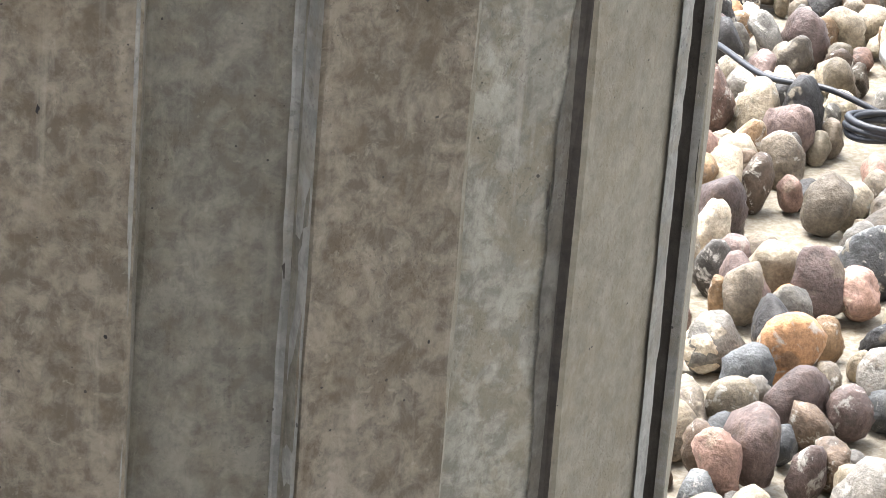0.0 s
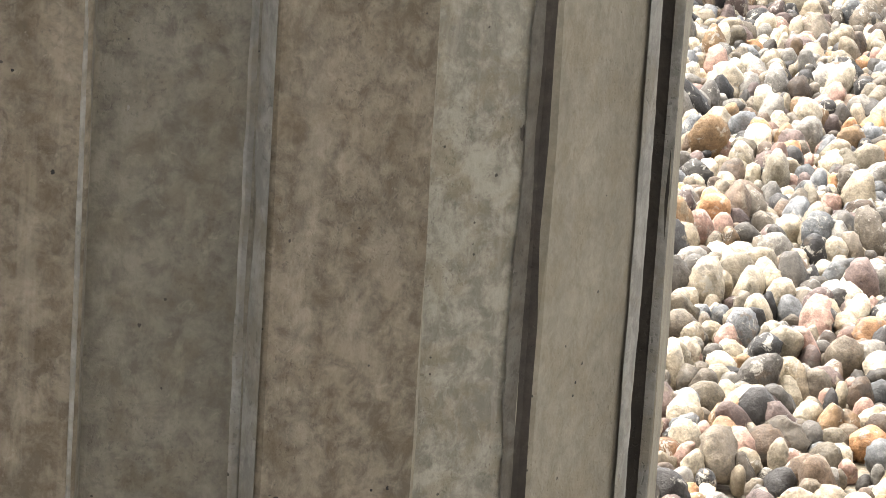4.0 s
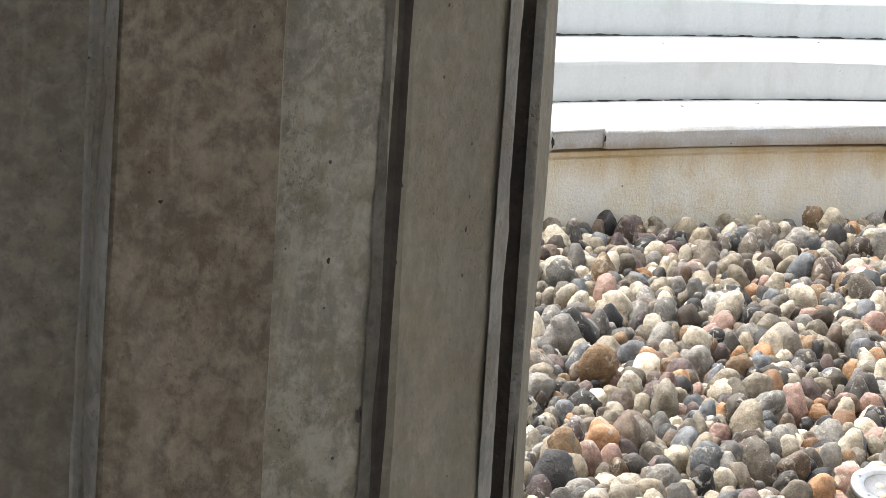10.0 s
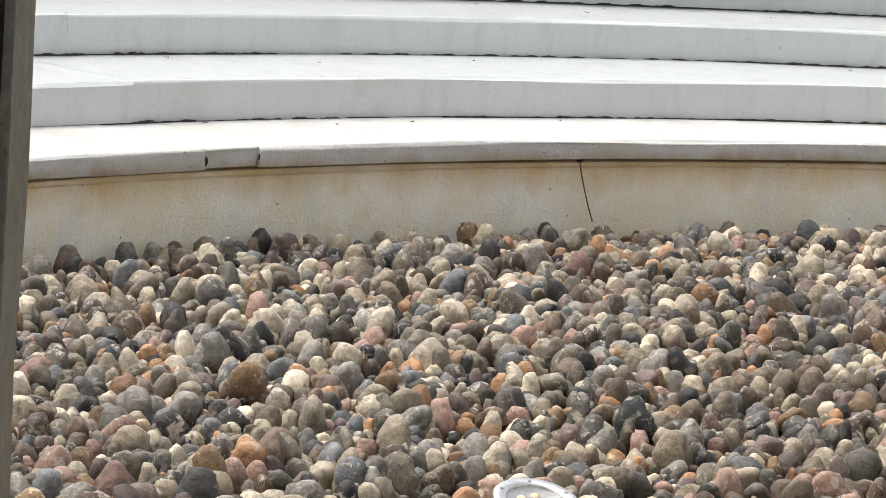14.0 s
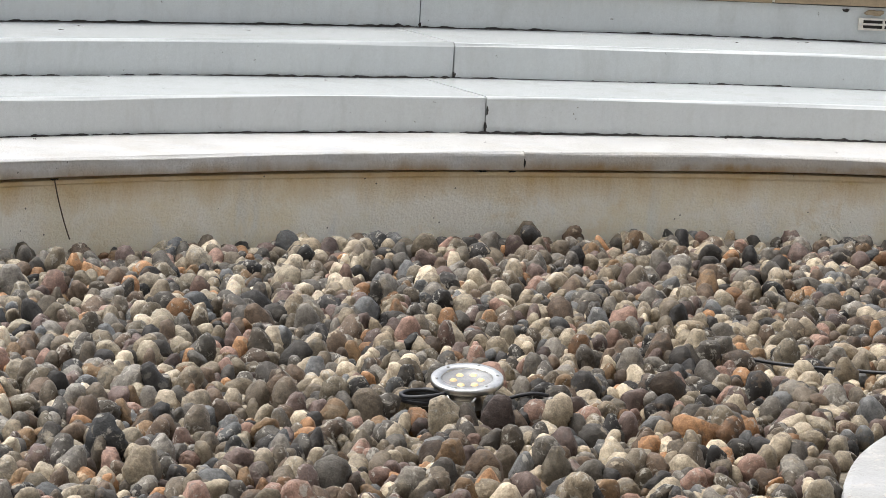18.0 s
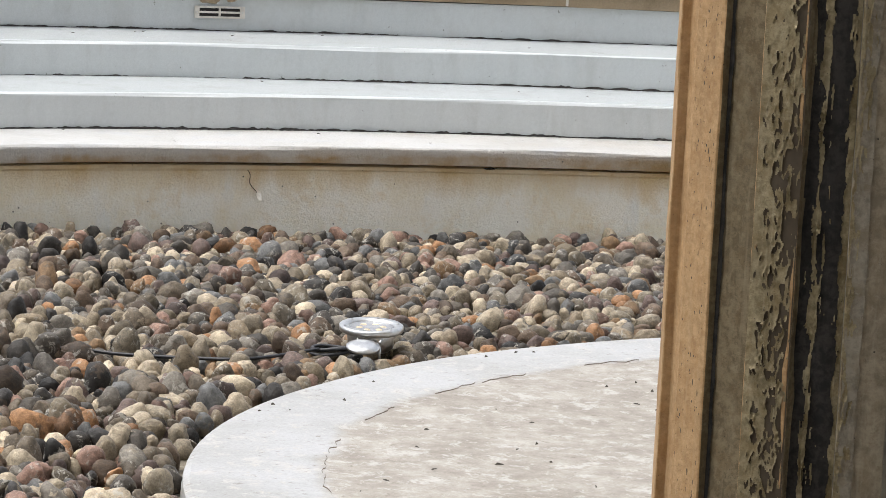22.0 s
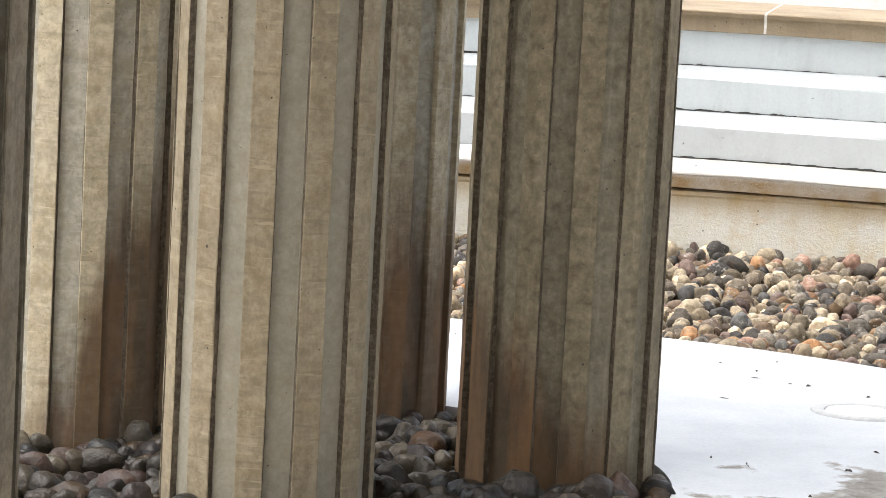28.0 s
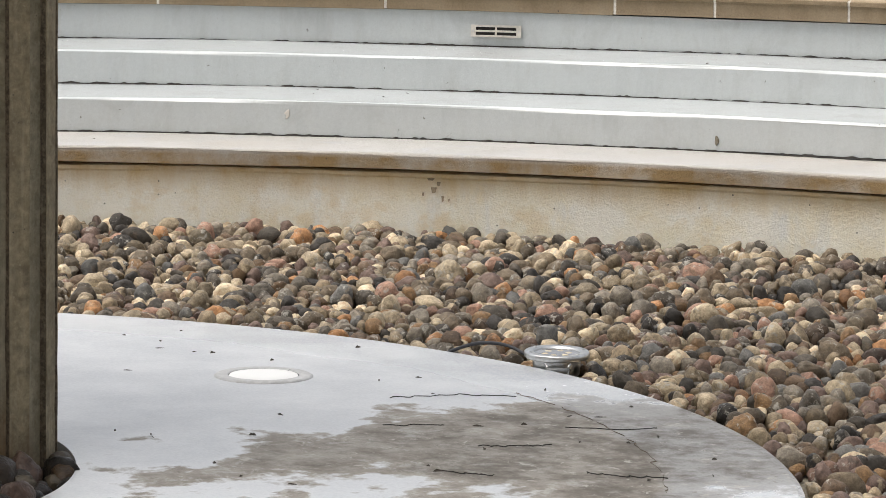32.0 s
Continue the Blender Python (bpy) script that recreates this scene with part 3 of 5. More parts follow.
LIP_Z, Z1, Z2, Z3 = 0.354, 0.484, 0.616, 0.757
R1, R2, R3 = R0 + 0.492, R0 + 1.125, R0 + 1.790
lip = rounded_step(R0 - 0.031, R1 + 0.03, 0.294, LIP_Z, 0.013)
T1 = rounded_step(R1, R2 + 0.04, LIP_Z + 0.002, Z1)
T2 = rounded_step(R2, R3 + 0.04, Z1 + 0.002, Z2)
T3 = [(R3 + 0.4, Z2 + 0.002), (R3, Z2 + 0.002), (R3, Z3), (R3 + 0.4, Z3)]
TIERS = [("lip_course", lip, (A0, -57.29, -55.52, -28.99, A1), M_LIP), ("step_course", T1, (A0, -56.27, -28.34, A1), M_WHITE),
         ("step_course", T2, (A0, -54.72, -27.35, A1), M_WHITE), ("step_course", T3, (A0, -26.58, A1), M_WHITE)]
steps = new("stairs")
tagged(steps, "white painted curved steps with worn wet edges", "steps", kind="structure")
SHIFT = [(0, 0.002, -0.002, 0.001), (-0.008, 0.003, 0), (-0.004, 0.004, -0.002), (0.0, 0.003)]
for k, (name, prof, joints, mat) in enumerate(TIERS):
    for i, (a, b) in enumerate(zip(joints, joints[1:])):
        arc_solid(name, [(r + SHIFT[k][i], z) for r, z in prof], a + 0.016, b - 0.016, mat, steps, wobble=0.007, seed=k * 7 + i)
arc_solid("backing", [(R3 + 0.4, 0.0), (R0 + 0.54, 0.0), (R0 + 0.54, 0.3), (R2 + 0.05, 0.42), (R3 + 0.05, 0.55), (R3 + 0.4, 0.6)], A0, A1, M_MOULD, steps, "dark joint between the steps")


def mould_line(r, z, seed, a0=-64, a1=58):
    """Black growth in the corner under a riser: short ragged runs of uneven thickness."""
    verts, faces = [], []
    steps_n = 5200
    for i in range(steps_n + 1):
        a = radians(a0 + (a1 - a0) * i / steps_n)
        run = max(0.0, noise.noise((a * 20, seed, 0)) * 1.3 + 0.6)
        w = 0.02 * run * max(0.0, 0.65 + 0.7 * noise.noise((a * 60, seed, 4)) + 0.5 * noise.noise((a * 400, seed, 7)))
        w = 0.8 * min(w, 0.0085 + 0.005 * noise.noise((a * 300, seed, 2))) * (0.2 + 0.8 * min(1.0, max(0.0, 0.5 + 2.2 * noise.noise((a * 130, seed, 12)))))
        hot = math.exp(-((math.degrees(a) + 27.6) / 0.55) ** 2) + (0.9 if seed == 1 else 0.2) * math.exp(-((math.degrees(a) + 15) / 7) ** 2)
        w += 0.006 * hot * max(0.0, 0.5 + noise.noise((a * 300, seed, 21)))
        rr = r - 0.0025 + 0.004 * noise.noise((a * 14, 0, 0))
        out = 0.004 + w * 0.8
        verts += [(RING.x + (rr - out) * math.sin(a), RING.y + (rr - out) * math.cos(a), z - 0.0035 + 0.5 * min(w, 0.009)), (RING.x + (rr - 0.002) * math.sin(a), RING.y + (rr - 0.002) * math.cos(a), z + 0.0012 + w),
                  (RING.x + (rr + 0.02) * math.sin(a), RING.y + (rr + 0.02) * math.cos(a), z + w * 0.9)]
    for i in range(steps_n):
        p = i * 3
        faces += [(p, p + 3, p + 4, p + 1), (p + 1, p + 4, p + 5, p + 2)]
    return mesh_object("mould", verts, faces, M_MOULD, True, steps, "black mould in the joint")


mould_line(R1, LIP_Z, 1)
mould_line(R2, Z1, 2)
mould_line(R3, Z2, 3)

coping = new("trim")
tagged(coping, "tan stone coping blocks with pale mortar joints", "coping", kind="structure")
COP = [(R3 + 0.74, Z3 + 0.004), (R3 - 0.02, Z3 + 0.004), (R3 - 0.022, 0.82), (R3 - 0.03, 0.828), (R3 - 0.03, 0.842), (R3 - 0.02, 0.85), (R3 + 0.74, 0.856)]
cuts = [A0] + [-2.95 - 6.7 * i for i in range(11, 0, -1)] + [-2.95 + 6.7 * i for i in range(0, 5)] + [30.57, 37.20, 43.89, 46.79, 50.65, 57, 64, 71, A1]
cuts = sorted(c for c in cuts if A0 <= c <= A1)
for a, b in zip(cuts, cuts[1:]):
    arc_solid("block", COP, a + 0.04, b - 0.04, M_COPING, coping, wobble=0.005, seed=a)
for a in cuts[1:-1]:
    arc_solid("joint", [(R3 + 0.7, Z3 + 0.006), (R3 - 0.017, Z3 + 0.006), (R3 - 0.019, 0.82), (R3 - 0.026, 0.829), (R3 - 0.026, 0.842), (R3 - 0.017, 0.848), (R3 + 0.7, 0.854)], a - 0.038, a + 0.038, M_MORTAR, coping, "pale mortar joint")

tagged(arc_solid("backdrop", [(R3 + 2.6, 0.8), (R3 + 2.2, 0.8), (R3 + 2.2, 1.15), (R3 + 2.6, 1.15)], 27.5, 35, M_TEAL), "low blue-green wall beyond the coping", "wall", kind="structure")
DISC, DISC_R, DISC_Z = Vector((2.889, 7.686, 0)), 2.525, 0.052
PIT, PIT_X, PIT_Y = Vector((2.90, 7.75, 0)), 0.85, 0.95


def ring_slab(name, centre, hole_centre, r_hole, r_out, z0, z1, mat):
    verts, faces, k = [], [], 200
    o = hole_centre - centre
    for i in range(k):
        a = 2 * math.pi * i / k
        s, c = math.sin(a), math.cos(a)
        w = 0.006 * noise.noise((s * 5, c * 5, 2))
        hx, hy = o.x + r_hole[0] * s, o.y + r_hole[1] * c
        verts += [(hx, hy, z0), (hx, hy, z1)] + [((r + w) * s, (r + w) * c, z) for r, z in ((r_out - 0.02, z1), (r_out - 0.004, z1 - 0.006), (r_out, z1 - 0.02), (r_out, z0))]
    for i in range(k):
        j = (i + 1) % k
        for q in range(5):
            faces.append((i * 6 + q, i * 6 + q + 1, j * 6 + q + 1, j * 6 + q))
    ob = mesh_object(name, verts, faces, mat)
    ob.location = (centre.x, centre.y, 0)
    bm = bmesh.new()
    bm.from_mesh(ob.data)
    bmesh.ops.recalc_face_normals(bm, faces=bm.faces)
    bm.to_mesh(ob.data)
    bm.free()
    return ob


slab = ring_slab("slab", DISC, PIT, (PIT_X, PIT_Y), DISC_R, -0.02, DISC_Z, M_DISC)
tagged(slab, "round grey cement slab, damp, with a pale painted rim", "slab", kind="structure")

# unseen ceiling and walls, added round the camera to block part of the sky
bm = bmesh.new()
box(bm, -9, 12, -4, 1.9, 5.2, 5.5)
tagged(part("ceiling", bm, M_ROOF), "plain white slab added out of view to block sky light", "ceiling", kind="structure")
bm = bmesh.new()
box(bm, -9, 12, -4.3, -4, -0.05, 2.8)
tagged(part("wall_back_added", bm, M_INSIDE), "plain pale wall added behind the camera to dim the light", "wall", kind="structure")
bm = bmesh.new()
box(bm, -9, 12, 1.9, 2.2, 5.2, 10.0)
tagged(part("wall_front_added", bm, M_INSIDE), "plain grey wall added out of view to block sky light", "wall", kind="structure")
# unseen canopy, added above the four columns to shade them
bm = lathe(bmesh.new(), [(0, 5.2), (1.2, 5.2), (1.2, 5.4), (0, 5.45)], 48)
canopy = part("canopy", bm, M_ROOF)
canopy.location = (2.97, 7.95, 0)
tagged(canopy, "plain round slab added out of view to shade the columns", "canopy", kind="structure")


# ---- columns ----
COLUMN_R = 0.238


def column(x, y, start, mats, label, painted=(), nudge=(), height=5.198, ridges=12, depth=0.0135, width=14.6, shaded_sides=(), wider=(), shallow=(), crevice=False, same=()):
    """A fluted shaft: flat proud ridges with sunk flats between them. start: the angle at which a ridge begins; the flute sides after the ridges
    numbered in grimy take the fifth material. wider: ridges that are wider by some degrees; shallow: flutes that
    rise towards their far side; crevice: the sides of all the ridges take the
    last material; same: painted flutes that have the colour of the ridges."""
    profile = []
    for i in range(ridges):
        a = start + 360 * i / ridges + dict(nudge).get(i, 0.0)
        b = start + 360 * (i + 1) / ridges + dict(nudge).get((i + 1) % ridges, 0.0)
        up = dict(shallow).get(i, 0.0)
        e = a + width + dict(wider).get(i, 0.0)
        profile += [(COLUMN_R - 0.0015, a, 0), (COLUMN_R, a + 0.5, 0), (COLUMN_R, e - 0.5, 0), (COLUMN_R - 0.0015, e, 1), (COLUMN_R - depth + 0.001, e + 0.3, 1), (COLUMN_R - depth, e + 0.9, 1), (COLUMN_R - depth + up, b - 0.9, 1), (COLUMN_R - depth + 0.001 + up, b - 0.3, 1)]
    rows = 150
    zs = [-0.05 + (height + 0.05) * i / rows for i in range(rows + 1)]
    verts, faces, kinds, p = [], [], [], len(profile)
    for z in zs:
        for j, (r, a, k) in enumerate(profile):
            g = j // 4
            w = 0.0016 * noise.noise((j * 0.9, z * 7, x)) + 0.0011 * noise.noise((j * 2.1, z * 33, y))
            t = radians(a) + 0.005 * noise.noise((g * 2.3 + 9, z * 5, x + y)) + 0.004 * noise.noise((g * 4.1, z * 42, x - y))
            verts.append(((r + w) * math.cos(t), (r + w) * math.sin(t), z))
    for i in range(rows):
        for j in range(p):
            faces.append((i * p + j, i * p + (j + 1) % p, (i + 1) * p + (j + 1) % p, (i + 1) * p + j))
            k = profile[j][2]
            if painted and (profile[j][1] - painted[0]) % 360 < painted[1] - painted[0]:
                k = 2 if j // 8 in same else k + 2
            # shade and grime of the ridge sides come from the last material
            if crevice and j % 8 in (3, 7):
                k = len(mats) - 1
            # shade on these flute sides is put into a darker material
            if j // 8 in shaded_sides and j % 8 in (6, 7):
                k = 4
            kinds.append(k)
    faces.append(tuple(rows * p + j for j in range(p)))
    kinds.append(0)
    ob = mesh_object("column", verts, faces, mats[0])
    for m in mats[1:]:
        ob.data.materials.append(m)
    ob.data.polygons.foreach_set("material_index", kinds)
    ob.location = (x, y, 0)
    return tagged(ob, label, "column", "fluted columns")


# up to 385 degrees: light on the next ridge is put into its pale colour
pitted = column(-0.620, 1.262, -50.4, (M_RIDGE, M_FLUTE, M_EDGE, M_FLUTE_PALE, M_SHADE_STAIN), "fluted grey concrete column, mottled and pitted", (324, 385), ((2, -2.6), (11, 0.3), (0, 0.4)), wider=((0, 1.0), (1, 4.3)), shallow=((0, 0.0085),), shaded_sides=(0, 1))
peeling = column(1.174, 4.414, -12.6, (M_RIDGE_BROWN, M_FLUTE_BROWN, M_OCHRE, M_OLIVE), "fluted concrete column with peeling cream paint", (150, 254), same=(6,))
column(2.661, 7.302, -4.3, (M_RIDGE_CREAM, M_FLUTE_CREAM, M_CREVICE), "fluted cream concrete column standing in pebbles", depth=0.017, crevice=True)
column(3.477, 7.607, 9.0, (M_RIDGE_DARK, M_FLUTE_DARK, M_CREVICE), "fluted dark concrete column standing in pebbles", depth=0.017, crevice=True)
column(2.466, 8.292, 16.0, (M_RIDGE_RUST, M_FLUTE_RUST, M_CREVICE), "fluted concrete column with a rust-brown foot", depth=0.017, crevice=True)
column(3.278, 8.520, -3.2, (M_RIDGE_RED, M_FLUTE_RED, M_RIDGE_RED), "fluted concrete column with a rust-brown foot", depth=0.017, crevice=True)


def shell_strip(name, a0, a1, r, seed, mat, label, rag0, rag1, z0=0.05, z1=2.4, rows=420, thick=0.0016, lift=0.0, owner=None, rise=0.0):
    """A thin coat on a column between two angles, with ragged edges that wander by rag0 and rag1 degrees; lift curls its edge outwards."""
    verts, faces, cols = [], [], 5
    for i in range(rows + 1):
        z = z0 + (z1 - z0) * i / rows
        e0 = a0 + rag0 * (noise.noise((z * 9, seed, 0)) + 0.7 * noise.noise((z * 38, seed, 1)) + 0.4 * noise.noise((z * 110, seed, 2)))
        e1 = a1 + rag1 * (noise.noise((z * 8, seed, 5)) + 0.7 * noise.noise((z * 35, seed, 6)) + 0.4 * noise.noise((z * 105, seed, 7)))
        e1 = max(e1, e0 + 0.15)
        for j in range(cols):
            u = j / (cols - 1)
            a = radians(e0 + (e1 - e0) * u)
            k = r + rise * u + thick * (1 if 0 < j < cols - 1 else 0.2) + lift * max(0.0, noise.noise((z * 16, seed, 9))) * u * u
            verts.append((k * math.cos(a), k * math.sin(a), z))
    for i in range(rows):
        for j in range(cols - 1):
            faces.append((i * cols + j, i * cols + j + 1, (i + 1) * cols + j + 1, (i + 1) * cols + j))
    return mesh_object(name, verts, faces, mat, False, owner or peeling, label)


FLUTE_R = COLUMN_R - 0.0135
shell_strip("dark_strip", -118.2, -103.6, FLUTE_R, 1, M_MOULD, "blackened strip where the paint fell off", 0.1, 0.8)
shell_strip("dark_strip", -131.5, -117.85, COLUMN_R, 13, M_CHIP, "dark plaster laid bare under the paint", 1.2, 0.1, thick=0.0006)
# the mould material serves here only as plain black
shell_strip("dark_strip", -149.4, -146.4, FLUTE_R + 0.001, 4, M_MOULD, "dark strip in the flute corner", 0.25, 0.9)


def torn_paint(name, a0, a1, r, seed, mat, label, cover, step=0.24, z0=0.05, z1=1.75, dz=0.0021, curl=0.004, tall=1.0):
    """A coat of old paint with torn holes: cover(u) from 0 (all gone) to 1 (whole) across the strip; its edges curl outwards."""
    cols, rows = int((a1 - a0) / step) + 1, int((z1 - z0) / dz) + 1
    verts, faces, keep = [], [], []
    for i in range(rows):
        z = z0 + dz * i
        for j in range(cols):
            a = a0 + step * j
            x = (a - a0) * 0.0042
            n1 = 0.8 * noise.noise((x * 95, z * 34 * tall, seed)) + 0.8 * noise.noise((x * 230, z * 85 * tall, seed + 3)) + 0.35 * noise.noise((x * 450, z * 190, seed + 6))
            big = 0.55 * noise.noise((x * 20, z * 5.0, seed + 9))
            room = n1 + big - 1.5 * (0.5 - cover((a - a0) / (a1 - a0)))
            keep.append(room)
            k = r + 0.0011 + curl * max(0.0, 1 - max(room, 0) / 0.3) * max(0.0, 0.25 + noise.noise((x * 60, z * 24, seed + 12)))
            t = radians(a + 0.3 * step * noise.noise((i * 0.7, j * 0.9, seed)))
            verts.append((k * math.cos(t), k * math.sin(t), z + 0.3 * dz * noise.noise((j * 0.8, i * 0.6, seed))))
    for i in range(rows - 1):
        for j in range(cols - 1):
            q = (i * cols + j, i * cols + j + 1, (i + 1) * cols + j + 1, (i + 1) * cols + j)
            if sum(keep[k] > 0 for k in q) >= 3:
                faces.append(q)
    return mesh_object(name, verts, faces, mat, True, peeling, label)


torn_paint("paint_coat", -132.0, -117.9, COLUMN_R + 0.0006, 2.0, M_CREAM, "cream paint, flaking off in chips", lambda u: 0.98 - 0.62 * u)
torn_paint("paint_curl", -118.0, -106.0, FLUTE_R + 0.001, 31.0, M_CREAM, "curled strips of cream paint", lambda u: 0.06 + 0.66 * math.exp(-((u - 0.45) / 0.16) ** 2), curl=0.012, tall=0.3)
torn_paint("paint_edge", -107.2, -102.7, FLUTE_R + 0.001, 53.0, M_CREAM, "lifted ragged edge of cream paint", lambda u: -0.25 + 1.5 * u, curl=0.006, tall=0.6)
torn_paint("paint_edge", -102.5, -96.5, COLUMN_R, 71.0, M_CREAM, "lifted ragged edge of cream paint", lambda u: 0.75 - 0.9 * u, curl=0.003, tall=0.6)

shell_strip("lime_fillet", -50.4, -49.95, FLUTE_R + 0.0006, 5, M_LIME_LIT, "pale lime run in the flute corner", 0.12, 0.02, 0.3, 2.2, 300, 0.0016, 0.0, pitted, 0.0135)
shell_strip("lime_fillet", -51.5, -50.35, FLUTE_R, 15, M_LIME_LIT, "pale lime run in the flute corner", 0.25, 0.05, 0.3, 2.2, 300, 0.0008, 0.0, pitted)
shell_strip("lime_fillet", -66.2, -65.75, COLUMN_R, 6, M_LIME_LIT, "pale lime line on the ridge edge", 0.06, 0.08, 0.3, 2.2, 300, 0.0006, 0.0, pitted)
shell_strip("lime_fillet", -4.6, -1.6, COLUMN_R, 7, M_LIME_LIT, "pale ridge edge, wear and painted light", 0.25, 0.9, 0.3, 2.2, 300, 0.0006, 0.0, pitted)
# side light on the next ridge's edge, painted as a pale strip
shell_strip("lit_ridge_edge", 6.62, 7.0, COLUMN_R - 0.0042, 17, M_LIME_LIT, "edge of the next ridge with side light painted on", 0.08, 0.02, 0.3, 2.2, 300, 0.0006, 0.0, pitted, 0.004)
# shade of a flute and a flute corner, painted as dark strips
shell_strip("shade_strip", -1.1, 6.0, FLUTE_R, 8, M_SHADE_STAIN, "shade painted along the flute", 0.1, 0.25, 0.3, 2.2, 300, 0.0006, 0.0, pitted)
shell_strip("shade_strip", -22.6, -20.6, FLUTE_R + 0.0079, 9, M_SHADE_SOFT, "shade painted in the flute corner", 0.8, 0.0, 0.3, 2.2, 420, 0.0006, 0.0, pitted)
shell_strip("worn_lit_edge", -101.8, -97.0, COLUMN_R, 11, M_WORN_LIT, "pale ridge edge, wear and painted light", 0.3, 0.8, 0.05, 2.2, 420, 0.0004, 0.0, peeling)
# light falling on three left-facing ridge sides, painted as pale strips
for k, a in enumerate((-72.6, -42.6, -12.6)):
    shell_strip("worn_lit_edge", a - 0.25, a + 0.5, COLUMN_R - 0.004, 41 + k, M_WORN_LIT, "pale ridge edge, wear and painted light", 0.04, 0.25, 0.05, 2.2, 420, 0.0008, 0.0, peeling, 0.004)


def mark(name, a, r, z, w, h, seed, mat, label):
    """A small ragged mark on the mottled column: a pit, a pale speck or a smear."""
    verts, t, k = [], radians(a), 12
    for i in range(k):
        u = 2 * math.pi * i / k
        q = 0.75 + 0.6 * noise.noise((math.cos(u) * 1.4, math.sin(u) * 1.4, seed))
        side, up = w * q * math.cos(u), h * q * math.sin(u)
        verts.append(((r + 0.0005) * math.cos(t) - side * math.sin(t), (r + 0.0005) * math.sin(t) + side * math.cos(t), z + up))
    return mesh_object(name, verts, [tuple(range(k))], mat, False, pitted, label)


PITS = ((-9.27, 0.2347, 1.418, 1.0, 1.3), (-26.9, 0.2276, 1.412, 1.2, 1.4), (-68.3, 0.2369, 1.345, 1.2, 1.0), (-59.4, 0.2226, 1.485, 0.7, 1.4), (-45.4, 0.2362, 1.437, 0.9, 1.2), (-74.5, 0.2364, 1.136, 0.9, 2.6),
        (-3.8, 0.2369, 0.965, 0.6, 1.6), (-37.3, 0.2368, 1.043, 0.8, 0.9), (-67.7, 0.238, 1.05, 0.9, 1.0), (-47.8, 0.2375, 1.2254, 1.8, 1.9), (-12.3, 0.2352, 1.259, 0.8, 1.0), (-13.2, 0.2352, 1.252, 0.8, 1.0),
        (-13.5, 0.2352, 1.247, 0.7, 0.8), (-37.0, 0.2368, 1.226, 0.9, 1.0), (-38.6, 0.2366, 1.226, 0.6, 0.7), (-40.0, 0.2364, 1.18, 0.9, 1.3), (-58.0, 0.2226, 1.29, 1.0, 1.0), (-72.0, 0.2366, 1.38, 0.7, 0.8))
for k, (a, r, z, w, h) in enumerate(PITS):
    mark("pit", a, r, z, w * 0.001, h * 0.001, k * 3.1, M_BLACK, "small dark pit")
for k, (a, r, z, w, h) in enumerate(((-61.3, 0.2226, 1.4067, 0.5, 0.9), (-62.1, 0.2229, 1.3664, 0.7, 1.8), (-67.66, 0.2379, 1.4285, 3.6, 5.0), (-66.9, 0.2379, 1.4225, 2.4, 1.8))):
    mark("smear", a, r, z, w * 0.001, h * 0.001, k * 2.3 + 70, M_LIME_LIT, "pale lime smear")
for k, (a, r, z, w, h) in enumerate(((-22.8, 0.2312, 1.354, 1.6, 5.0), (-23.2, 0.2308, 1.2, 1.5, 3.5), (-50.9, 0.2247, 1.0742, 2.6, 6.0), (-23.0, 0.2308, 1.09, 1.2, 7.0))):
    mark("stain", a, r, z, w * 0.001, h * 0.001, k * 2.7 + 30, M_SHADE_STAIN, "dark damp stain")


def paint_chips():
    """Small dark nicks in the sound paint of the next ridge."""
    r = random.Random(21)
    verts, faces = [], []
    for k in range(420):
        z, a = r.uniform(0.1, 1.7), r.uniform(-161, -148.8)
        w, h = r.uniform(0.0005, 0.0013), r.uniform(0.001, 0.006) * r.random()
        base = len(verts)
        for q in range(7):
            t = 2 * math.pi * q / 7
            j = r.uniform(0.5, 1.4)
            aa = radians(a) + w * j * math.cos(t) / COLUMN_R
            verts.append(((COLUMN_R + 0.0018) * math.cos(aa), (COLUMN_R + 0.0018) * math.sin(aa), z + h * j * math.sin(t)))
        faces.append(tuple(range(base, base + 7)))
    return mesh_object("paint_chips", verts, faces, M_CHIP, False, peeling, "dark nicks in the paint")


paint_chips()


# ---- underwater lamps lying in the pebbles ----
M_GLOW, gn, gl, gb = material("lamp_led")
gb.inputs["Base Color"].default_value = (0.8, 0.58, 0.3, 1)
gb.inputs["Emission Color"].default_value = (1.0, 0.72, 0.38, 1)
gb.inputs["Emission Strength"].default_value = 0.22


